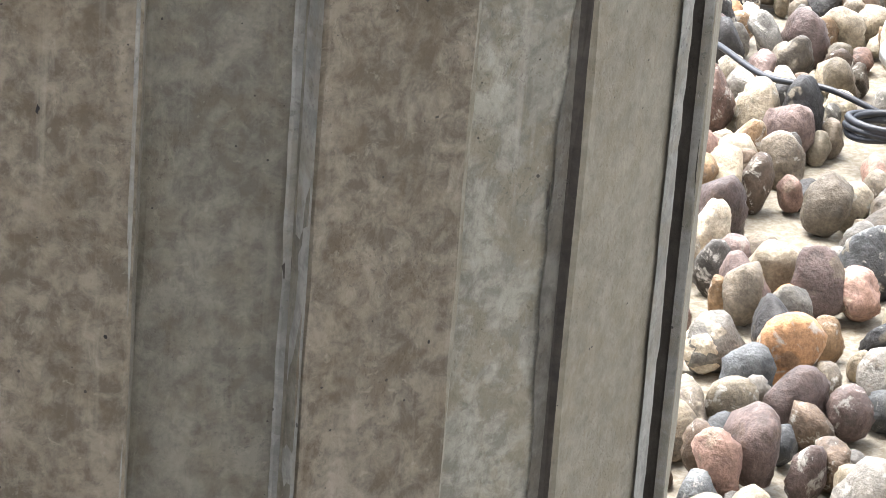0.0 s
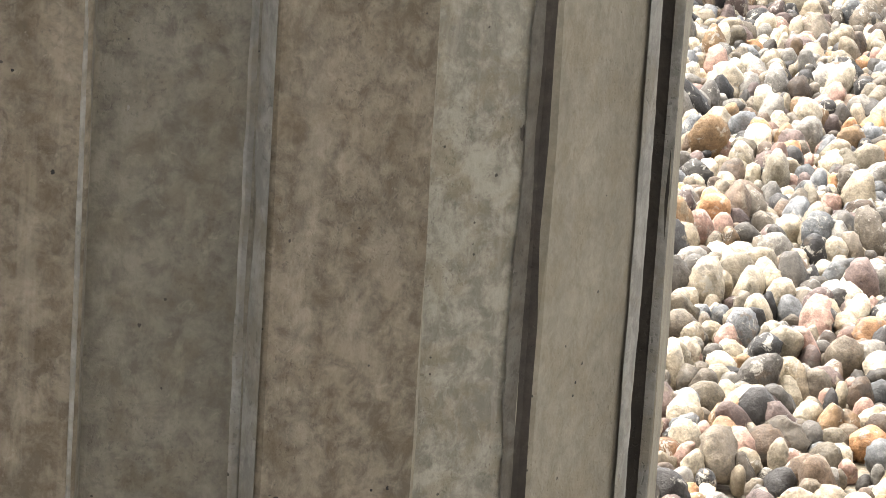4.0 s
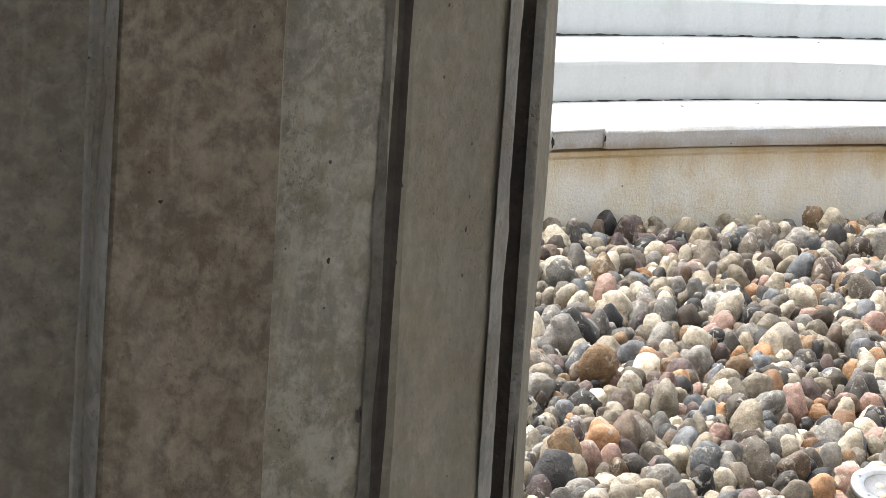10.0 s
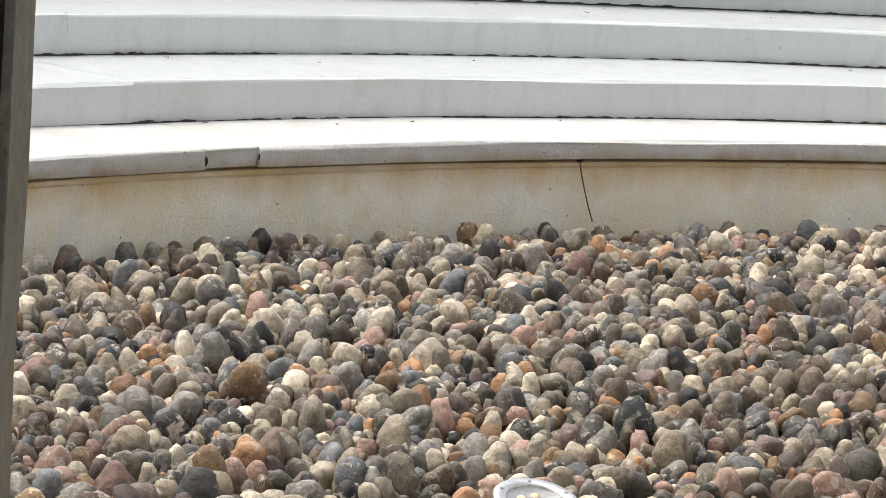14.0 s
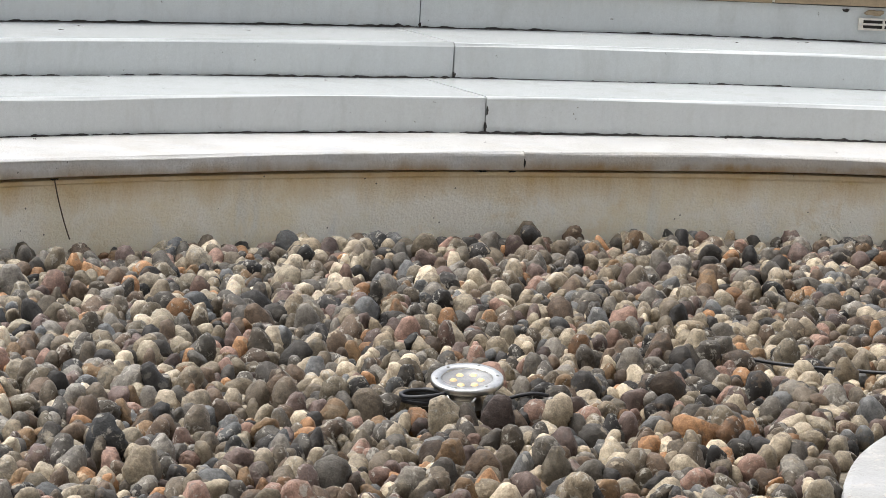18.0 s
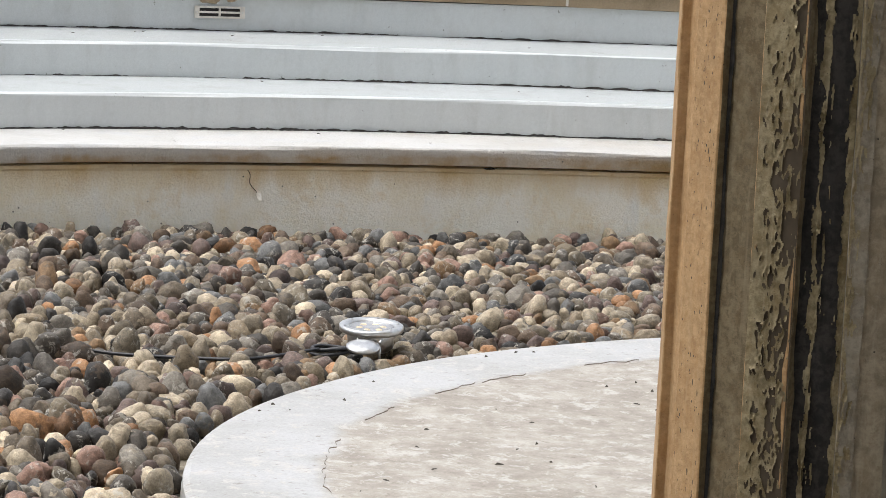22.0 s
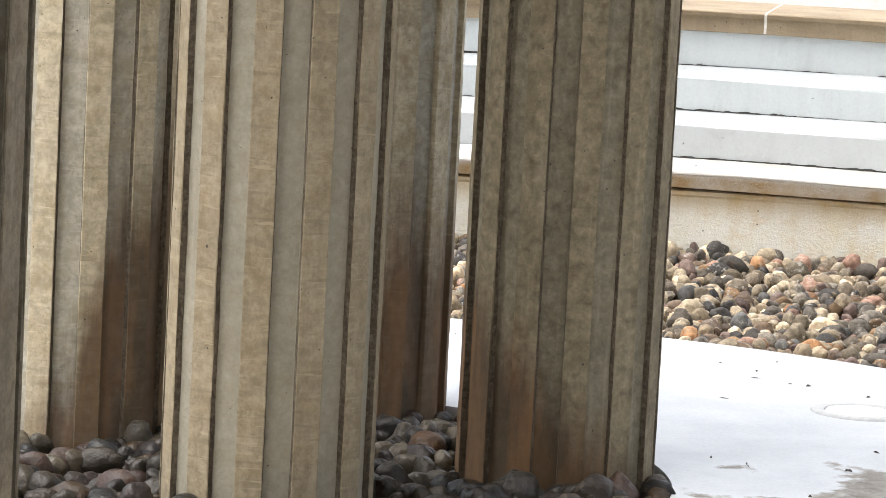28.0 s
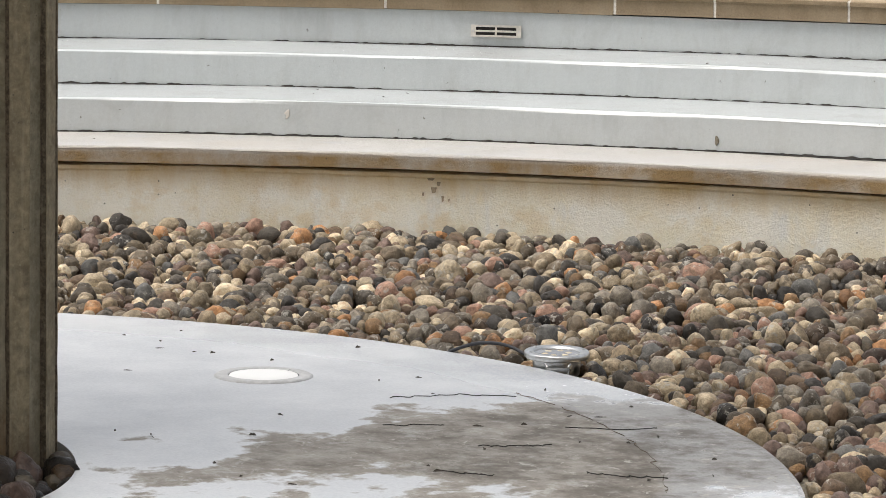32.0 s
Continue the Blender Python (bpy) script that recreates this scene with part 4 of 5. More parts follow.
def fountain_lamp(x, y, z, tilt, heading, label, lit):
    """A round stainless lamp on a bracket: ring with screws, glass, six diodes, housing, clip, two feet."""
    base = new("fountain_lamp")
    ring = part("ring", lathe(bmesh.new(), [(0.064, -0.006), (0.066, 0.0), (0.0875, 0.002), (0.091, -0.001), (0.091, -0.013), (0.088, -0.016), (0.066, -0.016)]), M_STEEL, base, "brushed steel ring", True)
    for i in range(6):
        a = math.pi * (i / 3 + 0.1)
        bm = lathe(bmesh.new(), [(0.0, 0.0042), (0.003, 0.004), (0.004, 0.0025), (0.004, 0.0015)], 10)
        part("screw", bm, M_STEEL, ring).location = (0.077 * math.cos(a), 0.077 * math.sin(a), 0)
    part("reflector", lathe(bmesh.new(), [(0.066, -0.006), (0.05, -0.016), (0, -0.018)]), M_LENS, base, "pale reflector under glass", True)
    for i in range(6):
        a = math.pi * (i / 3 + 0.4)
        bm = lathe(bmesh.new(), [(0.0, -0.008), (0.007, -0.010), (0.010, -0.017)], 14)
        part("diode", bm, M_GLOW if lit else M_LED, base, "warm glowing diode" if lit else "pale diode", True).location = (0.034 * math.cos(a), 0.034 * math.sin(a), 0)
    part("glass", lathe(bmesh.new(), [(0.066, -0.003), (0.03, -0.001), (0, -0.0005)]), M_GLASS, base, "clear flat glass", True).visible_shadow = False
    part("housing", lathe(bmesh.new(), [(0, -0.07), (0.056, -0.07), (0.064, -0.062), (0.067, -0.03), (0.066, -0.016)]), M_STEEL, base, "", True)
    bm = bmesh.new()
    box(bm, -0.034, 0.034, -0.086, -0.080, -0.040, -0.030, 0.0015)
    clip = part("clip", bm, M_STEEL, base, "steel clamp bar")
    for sx in (-0.036, 0.036):
        tube("pin", [(sx, -0.083, -0.018), (sx * 0.8, -0.089, -0.026), (sx, -0.086, -0.036)], 0.0032, M_STEEL, clip)
        tube("foot", [(sx * 0.8, -0.078, -0.04), (sx * 0.82, -0.074, -0.075), (sx * 0.8, -0.074, -0.118)], 0.0032, M_STEEL, base)
    base.matrix_basis = pose(x, y, z, tilt, 0, heading)
    return tagged(base, label, "lamp", "fountain lamps")


M_GLASS, gn, gl, gb = material("clear_glass")
gb.inputs["Transmission Weight"].default_value, gb.inputs["Roughness"].default_value, gb.inputs["IOR"].default_value = 1.0, 0.03, 1.3


def cable_coil(x, y, r, turns, label, seed, z=0.07):
    pts = []
    for i in range(int(turns * 26) + 1):
        a = 2 * math.pi * i / 26
        k = r * (1 + 0.13 * noise.noise((a * 0.35, seed, 0)))
        pts.append((x + k * math.cos(a), y + 0.8 * k * math.sin(a), z + 0.012 * noise.noise((a * 0.4, seed, 5)) + 0.005 * a / 6.3))
    return tagged(tube("cable_coil", pts, 0.0055, M_RUBBER), label, "cable", "lamp cables")


def cable(points, label, radius=0.005):
    pts = []
    for i in range(len(points) - 1):
        p0, p1, p2, p3 = (Vector(points[max(0, min(len(points) - 1, i + k))]) for k in (-1, 0, 1, 2))
        for q in range(10):
            t = q / 10
            pts.append(0.5 * (2 * p1 + (p2 - p0) * t + (2 * p0 - 5 * p1 + 4 * p2 - p3) * t * t + (3 * p1 - p0 - 3 * p2 + p3) * t ** 3))
    pts.append(Vector(points[-1]))
    return tagged(tube("cable", pts, radius, M_RUBBER), label, "cable", "lamp cables")


fountain_lamp(-0.568, 8.388, 0.122, 13, -3, "round steel fountain lamp, glowing warm among pebbles", True)
fountain_lamp(0.900, 9.552, 0.120, 5, -6, "round steel fountain lamp beside the slab", False)
fountain_lamp(5.450, 8.098, 0.088, 2, -30, "round steel fountain lamp lying low in pebbles", False)
fountain_lamp(-1.293, 6.513, 0.105, 16, 40, "tilted round steel fountain lamp among pebbles", False)
fountain_lamp(-1.015, 4.560, 0.130, 4, 15, "round pale fountain lamp among pebbles", False)
cable_coil(-0.668, 8.335, 0.058, 5.3, "black rubber cable coiled beside a lamp", 1, 0.06)
cable_coil(0.79, 9.51, 0.058, 2.6, "black rubber cable coiled beside a lamp", 2, 0.045)
cable_coil(-1.04, 4.375, 0.055, 4.3, "black rubber cable coiled beside a lamp", 3, 0.06)
cable([(0.75, 9.47, 0.06), (0.56, 9.24, 0.066), (0.4, 9.25, 0.06), (0.2, 9.3, 0.056), (0.047, 9.34, 0.06), (-0.06, 9.3, 0.03)], "black rubber cable lying over the pebbles")
cable([(-0.50, 8.40, 0.06), (-0.40, 8.43, 0.085), (-0.30, 8.46, 0.06)], "black rubber cable lying over the pebbles")
cable([(5.39, 8.15, 0.07), (5.37, 8.24, 0.09), (5.33, 8.33, 0.085), (5.29, 8.42, 0.05)], "black rubber cable lying over the pebbles")
cable([(-1.04, 4.43, 0.06), (-1.14, 4.44, 0.085), (-1.245, 4.462, 0.08), (-1.36, 4.559, 0.085), (-1.46, 4.65, 0.05)], "black rubber cable lying over the pebbles")
bm = lathe(bmesh.new(), [(0, 0.008), (0.03, 0.006), (0.047, 0), (0.047, -0.006), (0, -0.006)], 24)
cap = part("lamp_cap", bm, M_STEEL, None, "", True)
cap.matrix_basis = pose(0.87, 9.40, 0.085, 14, 0, 0)
tagged(cap, "loose round steel cap lying by a lamp", "cap")


# ---- lamp sunk in the slab ----
sunk = new("recessed_lamp")
sunk.location = (4.622, 8.261, DISC_Z + 0.001)
part("rim", lathe(bmesh.new(), [(0.096, -0.004), (0.096, 0.003), (0.099, 0.0045), (0.127, 0.0038), (0.134, 0.0), (0.134, -0.004)], 48), M_RIM, sunk, "pale metal rim", True)
part("gap", lathe(bmesh.new(), [(0.0905, -0.003), (0.0905, 0.0005), (0.098, 0.0005), (0.098, -0.003)], 48), M_BLACK, sunk, "dark gap round the lens")
part("lens", lathe(bmesh.new(), [(0.0935, 0.0), (0.091, 0.003), (0.05, 0.005), (0, 0.006)], 48), M_FROST, sunk, "glowing frosted lens", True)
tagged(sunk, "round lamp sunk flush in the cement slab, lit", "lamp")


# ---- vents in the top riser ----
def vent(azimuth, zc, label):
    base = new("wall_vent")
    a = radians(azimuth)
    base.matrix_basis = Matrix.Translation((RING.x + (R3 - 0.003) * math.sin(a), RING.y + (R3 - 0.003) * math.cos(a), zc)) @ Matrix.Rotation(-a, 4, "Z")
    w, h = 0.104, 0.0245
    for z0, z1 in ((-h, -0.0165), (-0.004, 0.004), (0.0165, h)):
        bm = bmesh.new()
        box(bm, -w, w, -0.010, 0.002, z0, z1, 0.0012)
        part("rail", bm, M_VENT, base)
    for x0, x1 in ((-w, -0.084), (-0.004, 0.004), (0.084, w)):
        bm = bmesh.new()
        box(bm, x0, x1, -0.0095, 0.002, -0.0165, 0.0165, 0.001)
        part("stile", bm, M_VENT, base)
    bm = bmesh.new()
    box(bm, -0.084, 0.084, -0.0035, 0.002, -0.0165, 0.0165)
    part("opening", bm, M_BLACK, base, "dark opening")
    for sx in (-0.094, 0.094):
        part("screw", lathe(bmesh.new(), [(0, 0.0015), (0.003, 0.001), (0.0035, 0)], 8), M_STEEL, base).matrix_basis = pose(sx, -0.010, 0, 90, 0, 0)
    return tagged(base, label, "vent", "wall vents")


M_VENT = plain("beige_vent_plastic", (0.62, 0.58, 0.52), 0.45)
vent(-13.1, 0.690, "beige slotted vent, chipped plaster above it")
vent(40.43, 0.680, "beige slotted vent in the white riser")
vent(-39.93, 0.681, "beige slotted vent in the white riser")


# ---- marks on the low wall ----
def on_wall(az, z, out=0.0):
    a = radians(az)
    return Vector((RING.x + (R0 - out) * math.sin(a), RING.y + (R0 - out) * math.cos(a), z))


tagged(tube("loose_wire", [on_wall(-44.54 + 0.58 * (0.25 * t + 0.75 * t * t), 0.287 - 0.195 * t, 0.006 + 0.012 * math.sin(t * 3.14)) for t in [i / 16 for i in range(17)]], 0.0022, M_WIRE), "thin brown wire hanging down the plaster", "wire")


def flake(az, z, w, h, lift, seed, mat, label):
    """A curl of paint or plaster standing off the wall."""
    verts, faces, n_ = [], [], 7
    for i in range(n_):
        for j in range(n_):
            u, v = i / (n_ - 1), j / (n_ - 1)
            k = 1 - 0.75 * v * (0.6 + 0.6 * abs(noise.noise((u * 3, seed, 1))))
            p = on_wall(az + math.degrees((u - 0.5) * w * k / R0), z - v * h, 0.004 + lift * v * v)
            verts.append(tuple(p))
            verts.append(tuple(p + (Vector((RING.x, RING.y, p.z)) - p).normalized() * -0.0022))
    for i in range(n_ - 1):
        for j in range(n_ - 1):
            q = [(i * n_ + j) * 2, ((i + 1) * n_ + j) * 2, ((i + 1) * n_ + j + 1) * 2, (i * n_ + j + 1) * 2]
            faces += [tuple(q), tuple(k + 1 for k in q[::-1])]
    for j in range(n_ - 1):
        for i in (0, n_ - 1):
            faces.append(((i * n_ + j) * 2, (i * n_ + j + 1) * 2, (i * n_ + j + 1) * 2 + 1, (i * n_ + j) * 2 + 1))
    return tagged(mesh_object("plaster_flake", verts, faces, mat, True), label, "flake")


flake(-15.66, 0.190, 0.026, 0.03, 0.02, 3, M_WALL, "curled flake of plaster standing off the wall")
for k, (da, dz, w, h) in enumerate(((0, 0, 0.022, 0.02), (0.16, 0.02, 0.014, 0.014), (-0.1, 0.035, 0.03, 0.01), (0.3, -0.03, 0.01, 0.02), (-0.35, -0.02, 0.008, 0.012), (0.5, -0.04, 0.008, 0.009))):
    flake(41.21 + da, 0.232 + dz, w, h, 0.004, k, M_COPING, "small brown chip in the stained plaster")


# ---- broken plaster and cracks on the risers and the wall ----
def broken_patch(radius, az, z, w, h, seed, mat, label, category="chip"):
    """A ragged shallow break in the plaster, standing 3 mm proud at its rim."""
    verts, faces, k = [], [], 18
    for lift, size in ((0.0005, 1.0), (0.004, 0.86)):
        for i in range(k):
            t = 2 * math.pi * i / k
            q = size * (0.75 + 0.5 * noise.noise((math.cos(t) * 1.6, math.sin(t) * 1.6, seed)) + 0.25 * noise.noise((math.cos(t) * 5, math.sin(t) * 5, seed)))
            a = radians(az) + w * q * math.cos(t) / radius
            verts.append((RING.x + (radius - lift) * math.sin(a), RING.y + (radius - lift) * math.cos(a), z + h * q * math.sin(t)))
    faces = [(i, (i + 1) % k, (i + 1) % k + k, i + k) for i in range(k)] + [tuple(range(k, 2 * k))]
    return tagged(mesh_object("broken_plaster", verts, faces, mat), label, category)


broken_patch(R3, -13.35, 0.735, 0.055, 0.016, 1, M_COPING, "brown break in the plaster above the vent")
broken_patch(R3, -12.75, 0.740, 0.03, 0.012, 2, M_COPING, "small brown break in the plaster above the vent")
broken_patch(R3, -14.2, 0.742, 0.02, 0.008, 3, M_MOULD, "small dark break in the plaster above the vent")
for radius, az, z, w, h in ((R1, -28.34, LIP_Z + 0.022, 0.007, 0.024), (R1, -28.30, LIP_Z + 0.08, 0.004, 0.02), (R2, -27.33, Z1 + 0.014, 0.008, 0.014), (R3, -26.58, Z2 + 0.01, 0.007, 0.01),
                            (R0 - 0.031, -28.99, 0.316, 0.006, 0.018), (R0 - 0.031, -57.29, 0.318, 0.006, 0.02), (R0 - 0.031, -55.52, 0.325, 0.004, 0.012)):
    broken_patch(radius, az, z, w, h, az + radius, M_MOULD, "black mould in a joint of the white steps", "mould")
broken_patch(R1, 49.3, 0.392, 0.011, 0.022, 5, M_FLOOR, "small tan patch on a white riser")
broken_patch(R1, 35.7, 0.435, 0.014, 0.02, 6, M_MORTAR, "small pale patch on a white riser")
for az, z, w, h in ((-44.55, 0.284, 0.02, 0.005), (-30.3, 0.285, 0.035, 0.004), (-29.3, 0.284, 0.02, 0.004), (-8.0, 0.283, 0.03, 0.004), (20.5, 0.286, 0.03, 0.004)):
    broken_patch(R0 - 0.006, az, z, w, h, az, M_MOULD, "dark hole under the stone lip", "hole")
tagged(tube("hairline_crack", [on_wall(-16.1 + 0.38 * t + 0.06 * math.sin(t * 9), 0.270 - 0.10 * t, 0.0035) for t in [i / 14 for i in range(15)]], 0.0016, M_WIRE), "thin dark crack above a plaster flake", "crack")


# ---- dry leaf bits on the treads ----
def tread_bits():
    r = random.Random(31)
    for k in range(46):
        lo, hi, z = ((R0 + 0.02, R1 - 0.03, LIP_Z), (R1 + 0.03, R2 - 0.03, Z1), (R2 + 0.03, R3 - 0.03, Z2))[k % 3]
        a, d = radians(r.uniform(-58, 48)), r.uniform(lo, hi)
        n_, length, w = r.choice((5, 6, 7)), r.uniform(0.004, 0.014), r.uniform(0.0015, 0.005)
        ring = [(length * math.cos(6.2832 * i / n_) * r.uniform(0.6, 1.2), w * math.sin(6.2832 * i / n_) * r.uniform(0.6, 1.2), r.uniform(0, 0.003)) for i in range(n_)]
        ob = mesh_object("leaf_bit", ring + [(px, py, pz + 0.0012) for px, py, pz in ring], [tuple(range(n_))[::-1], tuple(range(n_, 2 * n_))] + [(i, (i + 1) % n_, (i + 1) % n_ + n_, i + n_) for i in range(n_)], M_LEAF)
        ob.matrix_basis = pose(RING.x + d * math.sin(a), RING.y + d * math.cos(a), z + 0.0045, 0, 0, r.uniform(0, 180))
        tagged(ob, "dry dark leaf scrap lying on a white step", "leaf", "leaf scraps")


tread_bits()


# ---- dry leaf bits on the slab ----
def leaf_bits():
    r = random.Random(8)
    for k in range(190):
        a, d = r.uniform(0, 6.283), DISC_R * math.sqrt(r.uniform(0.1, 0.97))
        x, y = DISC.x + d * math.cos(a), DISC.y + d * math.sin(a)
        if math.hypot((x - PIT.x) / PIT_X, (y - PIT.y) / PIT_Y) < 1.05:
            continue
        if y > 9.3 and r.random() < 0.6:
            continue
        length, w, t = 0.004 + 0.012 * r.random() ** 2, r.uniform(0.001, 0.0035), r.uniform(-1.5, 1.5)
        h = r.uniform(0.001, 0.006)
        pts = [(-length, 0, 0.001), (-length * 0.3, w, 0.001 + h), (length * 0.4, w * 0.8, 0.001 + h * 0.6), (length, 0, 0.002), (length * 0.3, -w, 0.0015), (-length * 0.4, -w * 0.7, 0.001)]
        ob = mesh_object("leaf_bit", pts + [(px, py, pz + 0.0012) for px, py, pz in pts], [(0, 1, 2, 3, 4, 5), (11, 10, 9, 8, 7, 6)] + [(i, (i + 1) % 6, (i + 1) % 6 + 6, i + 6) for i in range(6)], M_LEAF)
        ob.matrix_basis = pose(x, y, DISC_Z + 0.0015, 0, 0, math.degrees(t))
        tagged(ob, "dry dark leaf scrap lying on the slab", "leaf", "leaf scraps")


leaf_bits()


def crack(points, seed, width=0.003, mat=None):
    """A ragged dark crack in the slab, laid as a thin raised edge of broken cement."""
    verts, faces = [], []
    pts, mat = [], mat or M_MOULD
    for (x0, y0), (x1, y1) in zip(points, points[1:]):
        for i in range(12):
            t = i / 12
            pts.append((x0 + (x1 - x0) * t + 0.012 * noise.noise((t * 5, seed, x0)), y0 + (y1 - y0) * t + 0.03 * noise.noise((t * 5, seed + 3, x0))))
    for i, (x, y) in enumerate(pts):
        w = width * (0.15 + abs(noise.noise((i * 0.4, seed, 7))) * 1.6)
        verts += [(x - DISC.x, y - w - DISC.y, DISC_Z + 0.0012), (x - DISC.x, y + w - DISC.y, DISC_Z + 0.0035)]
    for i in range(len(pts) - 1):
        faces.append((2 * i, 2 * i + 2, 2 * i + 3, 2 * i + 1))
    return mesh_object("crack", verts, faces, mat, False, slab, "dark ragged crack")


crack([(4.76, 7.81), (4.94, 7.775), (5.08, 7.685)], 1, 0.0018)
crack([(4.62, 7.12), (4.72, 7.075), (4.80, 7.055)], 2, 0.0024)
crack([(4.68, 6.74), (4.74, 6.66), (4.83, 6.59)], 3, 0.0024)
crack([(4.39, 6.90), (4.43, 6.84), (4.48, 6.80)], 4, 0.0018)
crack([(4.55, 7.45), (4.70, 7.42)], 5, 0.0012)
crack([(4.95, 7.25), (5.06, 7.16), (5.16, 7.14)], 6, 0.0012)
ARC = [(DISC.x + 2.203 * math.cos(radians(a)), DISC.y + 2.203 * math.sin(radians(a))) for a in range(112, 186, 6)]
for k in range(len(ARC) - 1):
    if k not in (1, 3, 6, 8):
        crack(ARC[k:k + 2], 10 + k, 0.0022, M_STAINLINE)
ARC = [(DISC.x + 2.21 * math.cos(radians(a)), DISC.y + 2.21 * math.sin(radians(a))) for a in range(-34, 6, 6)]
for k in range(len(ARC) - 1):
    crack(ARC[k:k + 2], 30 + k, 0.002, M_STAINLINE)

# ---- river pebbles ----
rng = np.random.default_rng(5)


def pebble_shape(seed, seg=11, rings=9):
    """A worn, rounded stone about its middle, height and width near 2, uneven, some pointed, some blunt."""
    verts, faces = [], []
    sharp = 0.66 + 0.8 * abs(noise.noise((seed, 9.1, 3)))
    tri = 0.25 + 0.6 * noise.noise((seed, 2.2, 8))
    for i in range(1, rings):
        u = math.pi * i / rings
        z = -math.cos(u)
        r = math.sin(u) ** sharp * (1 - tri * 0.55 * z)
        for k in range(seg):
            a = 2 * math.pi * k / seg + (i % 2) * math.pi / seg
            q = (math.cos(a) * r, math.sin(a) * r, z)
            w = 1 + 0.36 * noise.noise((q[0] * 0.9 + seed * 3, q[1] * 0.9, q[2] * 0.9)) + 0.2 * noise.noise((q[0] * 2.2, q[1] * 2.2 + seed, q[2] * 2.2))
            verts.append((q[0] * w, q[1] * w, q[2] * (0.92 + 0.08 * w)))
    verts += [(0, 0, -0.96), (0, 0, 0.96)]
    pick = random.Random(int(seed * 100))
    for _ in range(4):
        flat = Vector((pick.uniform(-1, 1), pick.uniform(-1, 1), pick.uniform(-0.5, 1))).normalized()
        deep = pick.uniform(0.7, 0.95)
        for i, q in enumerate(verts):
            over = flat.dot(Vector(q)) - deep
            if over > 0:
                verts[i] = tuple(Vector(q) - flat * over * 0.8)
    for i in range(rings - 2):
        for k in range(seg):
            j = (k + 1) % seg
            p, q = i * seg, (i + 1) * seg
            if i % 2 == 1:
                faces += [(p + k, q + j, q + k), (p + k, p + j, q + j)]
            else:
                faces += [(p + k, p + j, q + k), (p + j, q + j, q + k)]
    low, top, last = len(verts) - 2, len(verts) - 1, (rings - 2) * seg
    for k in range(seg):
        faces += [(low, (k + 1) % seg, k), (top, last + k, last + (k + 1) % seg)]
    return np.array(verts), np.array(faces)


SHAPES = [pebble_shape(i * 1.7 + 0.3) for i in range(24)]
CLEAR = ((-0.568, 8.368, 0.088), (0.9, 9.532, 0.088), (5.450, 8.078, 0.088), (-1.293, 6.493, 0.088), (-1.015, 4.54, 0.088),
         (-0.665, 8.29, 0.088), (0.79, 9.5, 0.072), (-1.04, 4.35, 0.075), (-0.53, 8.25, 0.05))     # lamps, coils and a bare spot


def turned(v, half, tilt, tilt_way, spin):
    m = Matrix.Rotation(tilt, 3, Vector((math.cos(tilt_way), math.sin(tilt_way), 0))) @ Matrix.Rotation(spin, 3, "Z")
    return (v * half) @ np.array(m).T


def lay_pebbles(x0, x1, y0, y1, pitch, keep, thin):
    """Centres of the stones from a jittered hexagonal grid; keep(x, y) and thin(x, y) say where they lie, and how many are left out."""
    out, row, y = [], 0, y0
    while y < y1:
        x = x0 + (row % 2) * pitch / 2
        while x < x1:
            px, py, drop = x + rng.uniform(-0.33, 0.33) * pitch, y + rng.uniform(-0.33, 0.33) * pitch, rng.uniform()
            x += pitch
            if keep(px, py) and drop > thin(px, py):
                out.append((px, py))
        y += pitch * 0.87
        row += 1
    return out


def in_bed(x, y):
    if not -26 < math.degrees(math.atan2(x, y)) < 40 or math.hypot(x - RING.x, y - RING.y) > R0 - 0.025:
        return False
    if math.hypot(x - DISC.x, y - DISC.y) < DISC_R + 0.025 or math.hypot(x - 1.174, y - 4.414) < 0.27:
        return False
    return all((x - lx) ** 2 + (y - ly) ** 2 > lr ** 2 for lx, ly, lr in CLEAR)


def bed_gaps(x, y):
    return (0.42 if y + 0.8 * noise.noise((x * 3, y * 3, 3)) < 4.6 else 0.03) + 0.25 * max(0.0, noise.noise((x * 2.2, y * 2.2, 9)))


FEET = ((2.661, 7.302), (3.477, 7.607), (2.466, 8.292), (3.278, 8.520))


def in_pit(x, y):
    return math.hypot((x - PIT.x) / (PIT_X - 0.008), (y - PIT.y) / (PIT_Y - 0.008)) < 1 and y < 8.85 and all(math.hypot(x - fx, y - fy) > 0.25 for fx, fy in FEET)


def pebble_pose(big, x, y, lie):
    """Half sizes, tilt and spin of one stone; those towards +x lie flatter and are smaller where lie is set."""
    flat = lie * min(1.0, max(0.0, (x + 0.3) / 1.6))
    near = min(1.0, max(0.0, (6.4 - y) / 1.2)) + 1.2 * lie * min(1.0, max(0.0, (x - 2.2) / 2.0))
    r = 0.0225 * big * (1 - 0.06 * near) * math.exp(min(0.45, rng.normal(0, 0.26)))
    tall = rng.uniform(1.05, 1.75) * (1 - flat) + rng.uniform(0.75, 1.3) * flat
    if not lie:
        tall *= 0.72
    return (r * rng.uniform(1.0, 1.35 + 0.3 * flat), r * rng.uniform(0.7, 1.0), r * tall), abs(rng.normal(0, 0.36)), rng.uniform(0, 6.28), rng.uniform(0, 6.28)


def bank(x, y):
    """How far the bed rises towards the low wall, at its +x end."""
    out = min(1.0, max(0.0, (math.hypot(x - RING.x, y - RING.y) - R0 + 1.3) / 1.1))
    return 0.034 * out * min(1.0, max(0.0, (x - 2.2) / 1.6))


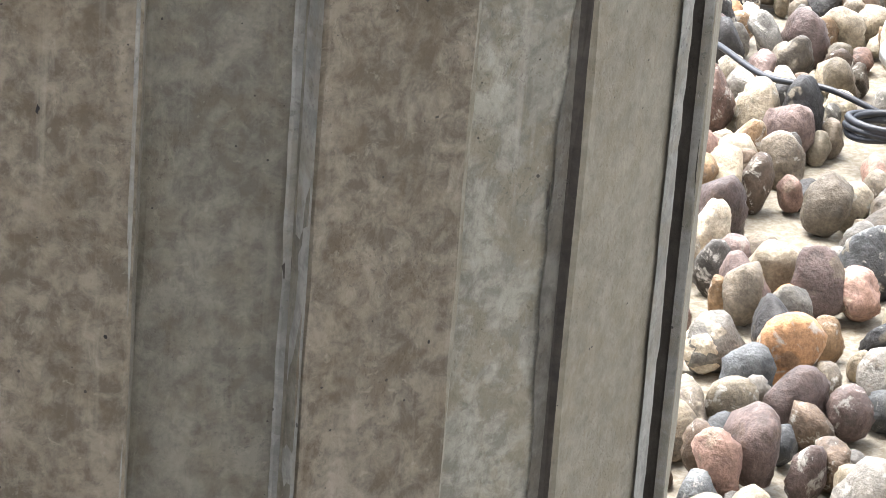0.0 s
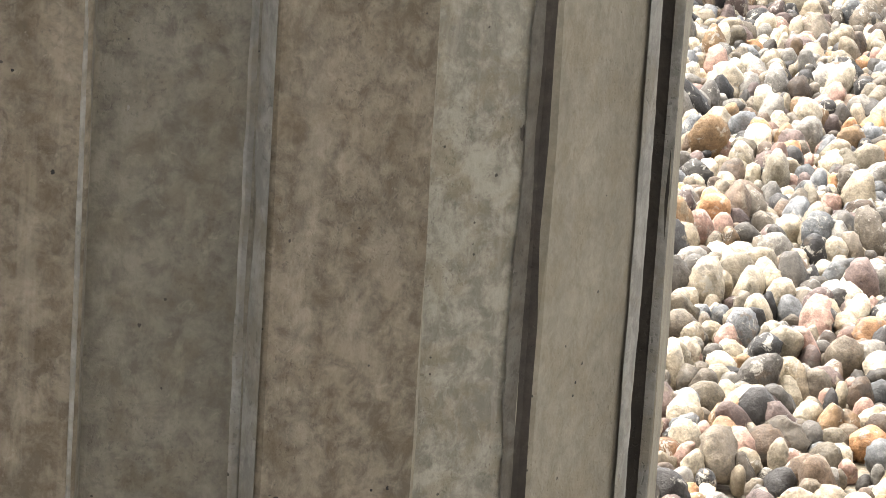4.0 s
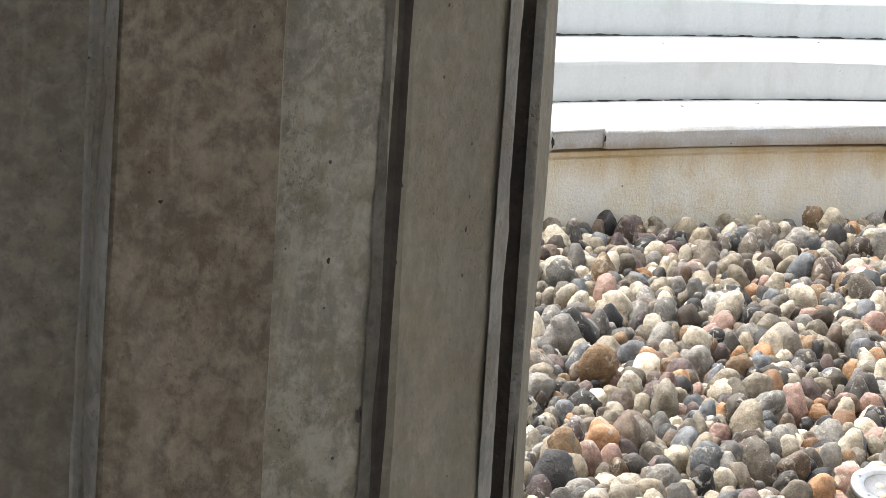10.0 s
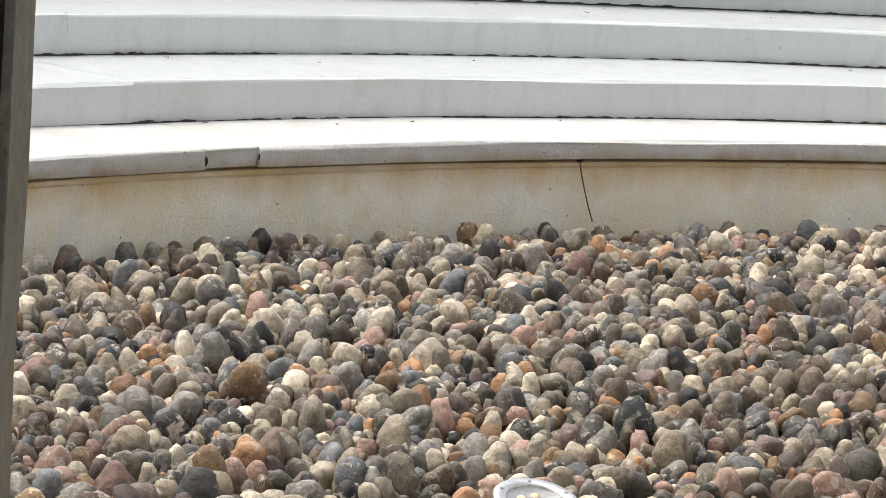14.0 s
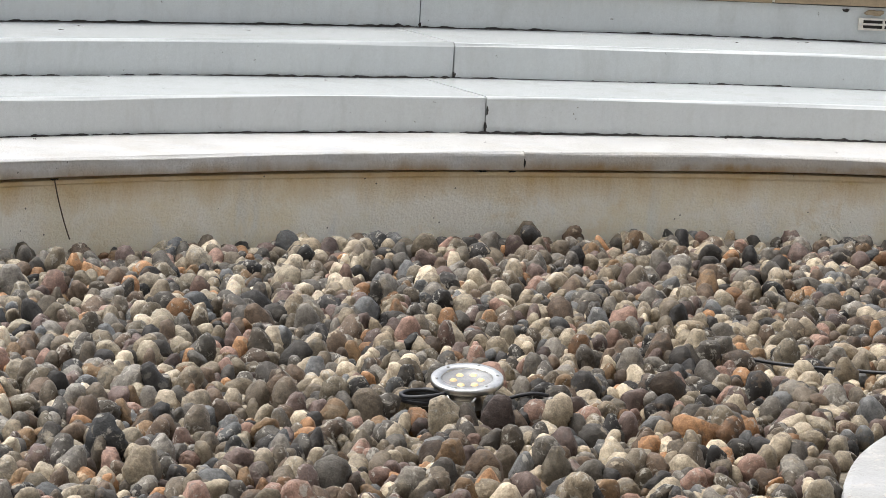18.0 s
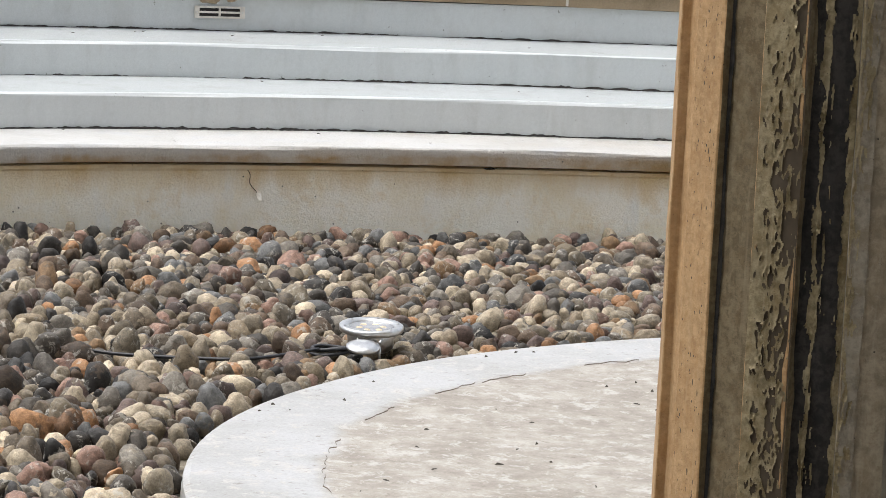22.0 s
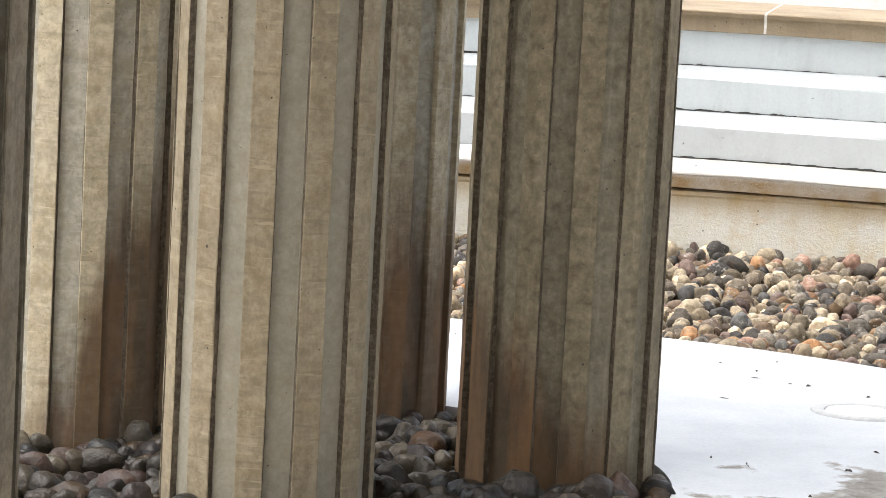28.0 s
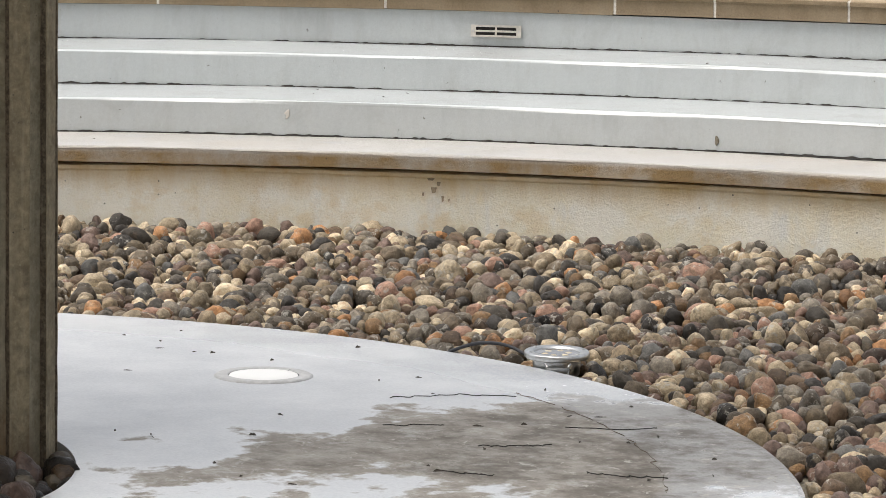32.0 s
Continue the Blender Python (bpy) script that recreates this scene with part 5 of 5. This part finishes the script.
def pour(name, places, mat, label, big, part_zone=None, heap=None):
    vs, fs, off, apart = [], [], 0, []
    for px, py in places:
        half, tilt, way, spin = pebble_pose(big, px, py, 0.0 if heap else 1.0)
        pick = rng.integers(24)
        z = half[2] * rng.uniform(0.78, 1.12) + (heap(px, py) if heap else bank(px, py))
        if part_zone and len(apart) < 300 and part_zone(px, py):
            apart.append((px, py, z, half, tilt, way, spin, pick))
            continue
        v, f = SHAPES[pick]
        vs.append(turned(v, np.array(half), tilt, way, spin) + (px, py, z))
        fs.append(f + off)
        off += len(v)
    verts, tris = np.concatenate(vs), np.concatenate(fs)
    me = bpy.data.meshes.new(name)
    me.vertices.add(len(verts))
    me.vertices.foreach_set("co", verts.ravel())
    me.loops.add(tris.size)
    me.loops.foreach_set("vertex_index", tris.ravel().astype(np.int32))
    me.polygons.add(len(tris))
    me.polygons.foreach_set("loop_start", np.arange(0, tris.size, 3, dtype=np.int32))
    me.update(calc_edges=True)
    me.materials.append(mat)
    me.shade_smooth()
    bed = tagged(new(name, me), label, "pebbles", kind="stuff")
    return bed, apart


spots = lay_pebbles(-4.6, 8.8, 2.9, 12.5, 0.0525, in_bed, bed_gaps)
bed, apart = pour("pebble_bed", spots, M_PEBBLES, "bed of multicoloured rounded river pebbles set on end", 1.09, lambda x, y: -1.75 < x < -0.85 and 3.5 < y < 6.2)
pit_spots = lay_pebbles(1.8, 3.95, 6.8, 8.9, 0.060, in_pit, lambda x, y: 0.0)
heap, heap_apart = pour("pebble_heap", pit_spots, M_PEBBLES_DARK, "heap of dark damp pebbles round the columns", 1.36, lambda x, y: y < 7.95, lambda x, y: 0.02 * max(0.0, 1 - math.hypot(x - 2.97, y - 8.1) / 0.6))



def single_stones(owner, stones, mat):
    """The nearest stones, one by one, on shared meshes."""
    meshes = []
    for i in range(24):
        v, f = pebble_shape(i * 1.7 + 0.3, 18, 13)
        me = bpy.data.meshes.new("pebble")
        me.from_pydata(v.tolist(), [], f.tolist())
        me.materials.append(mat)
        me.shade_smooth()
        meshes.append(me)
    for px, py, z, half, tilt, way, spin, pick in stones:
        ob = new("pebble", meshes[pick])
        ob.parent = owner
        ob.matrix_basis = Matrix.Translation((px, py, z)) @ Matrix.Rotation(tilt, 4, Vector((math.cos(way), math.sin(way), 0))) @ Matrix.Rotation(spin, 4, "Z") @ Matrix.Diagonal((*half, 1))


single_stones(bed, apart, M_PEBBLE)
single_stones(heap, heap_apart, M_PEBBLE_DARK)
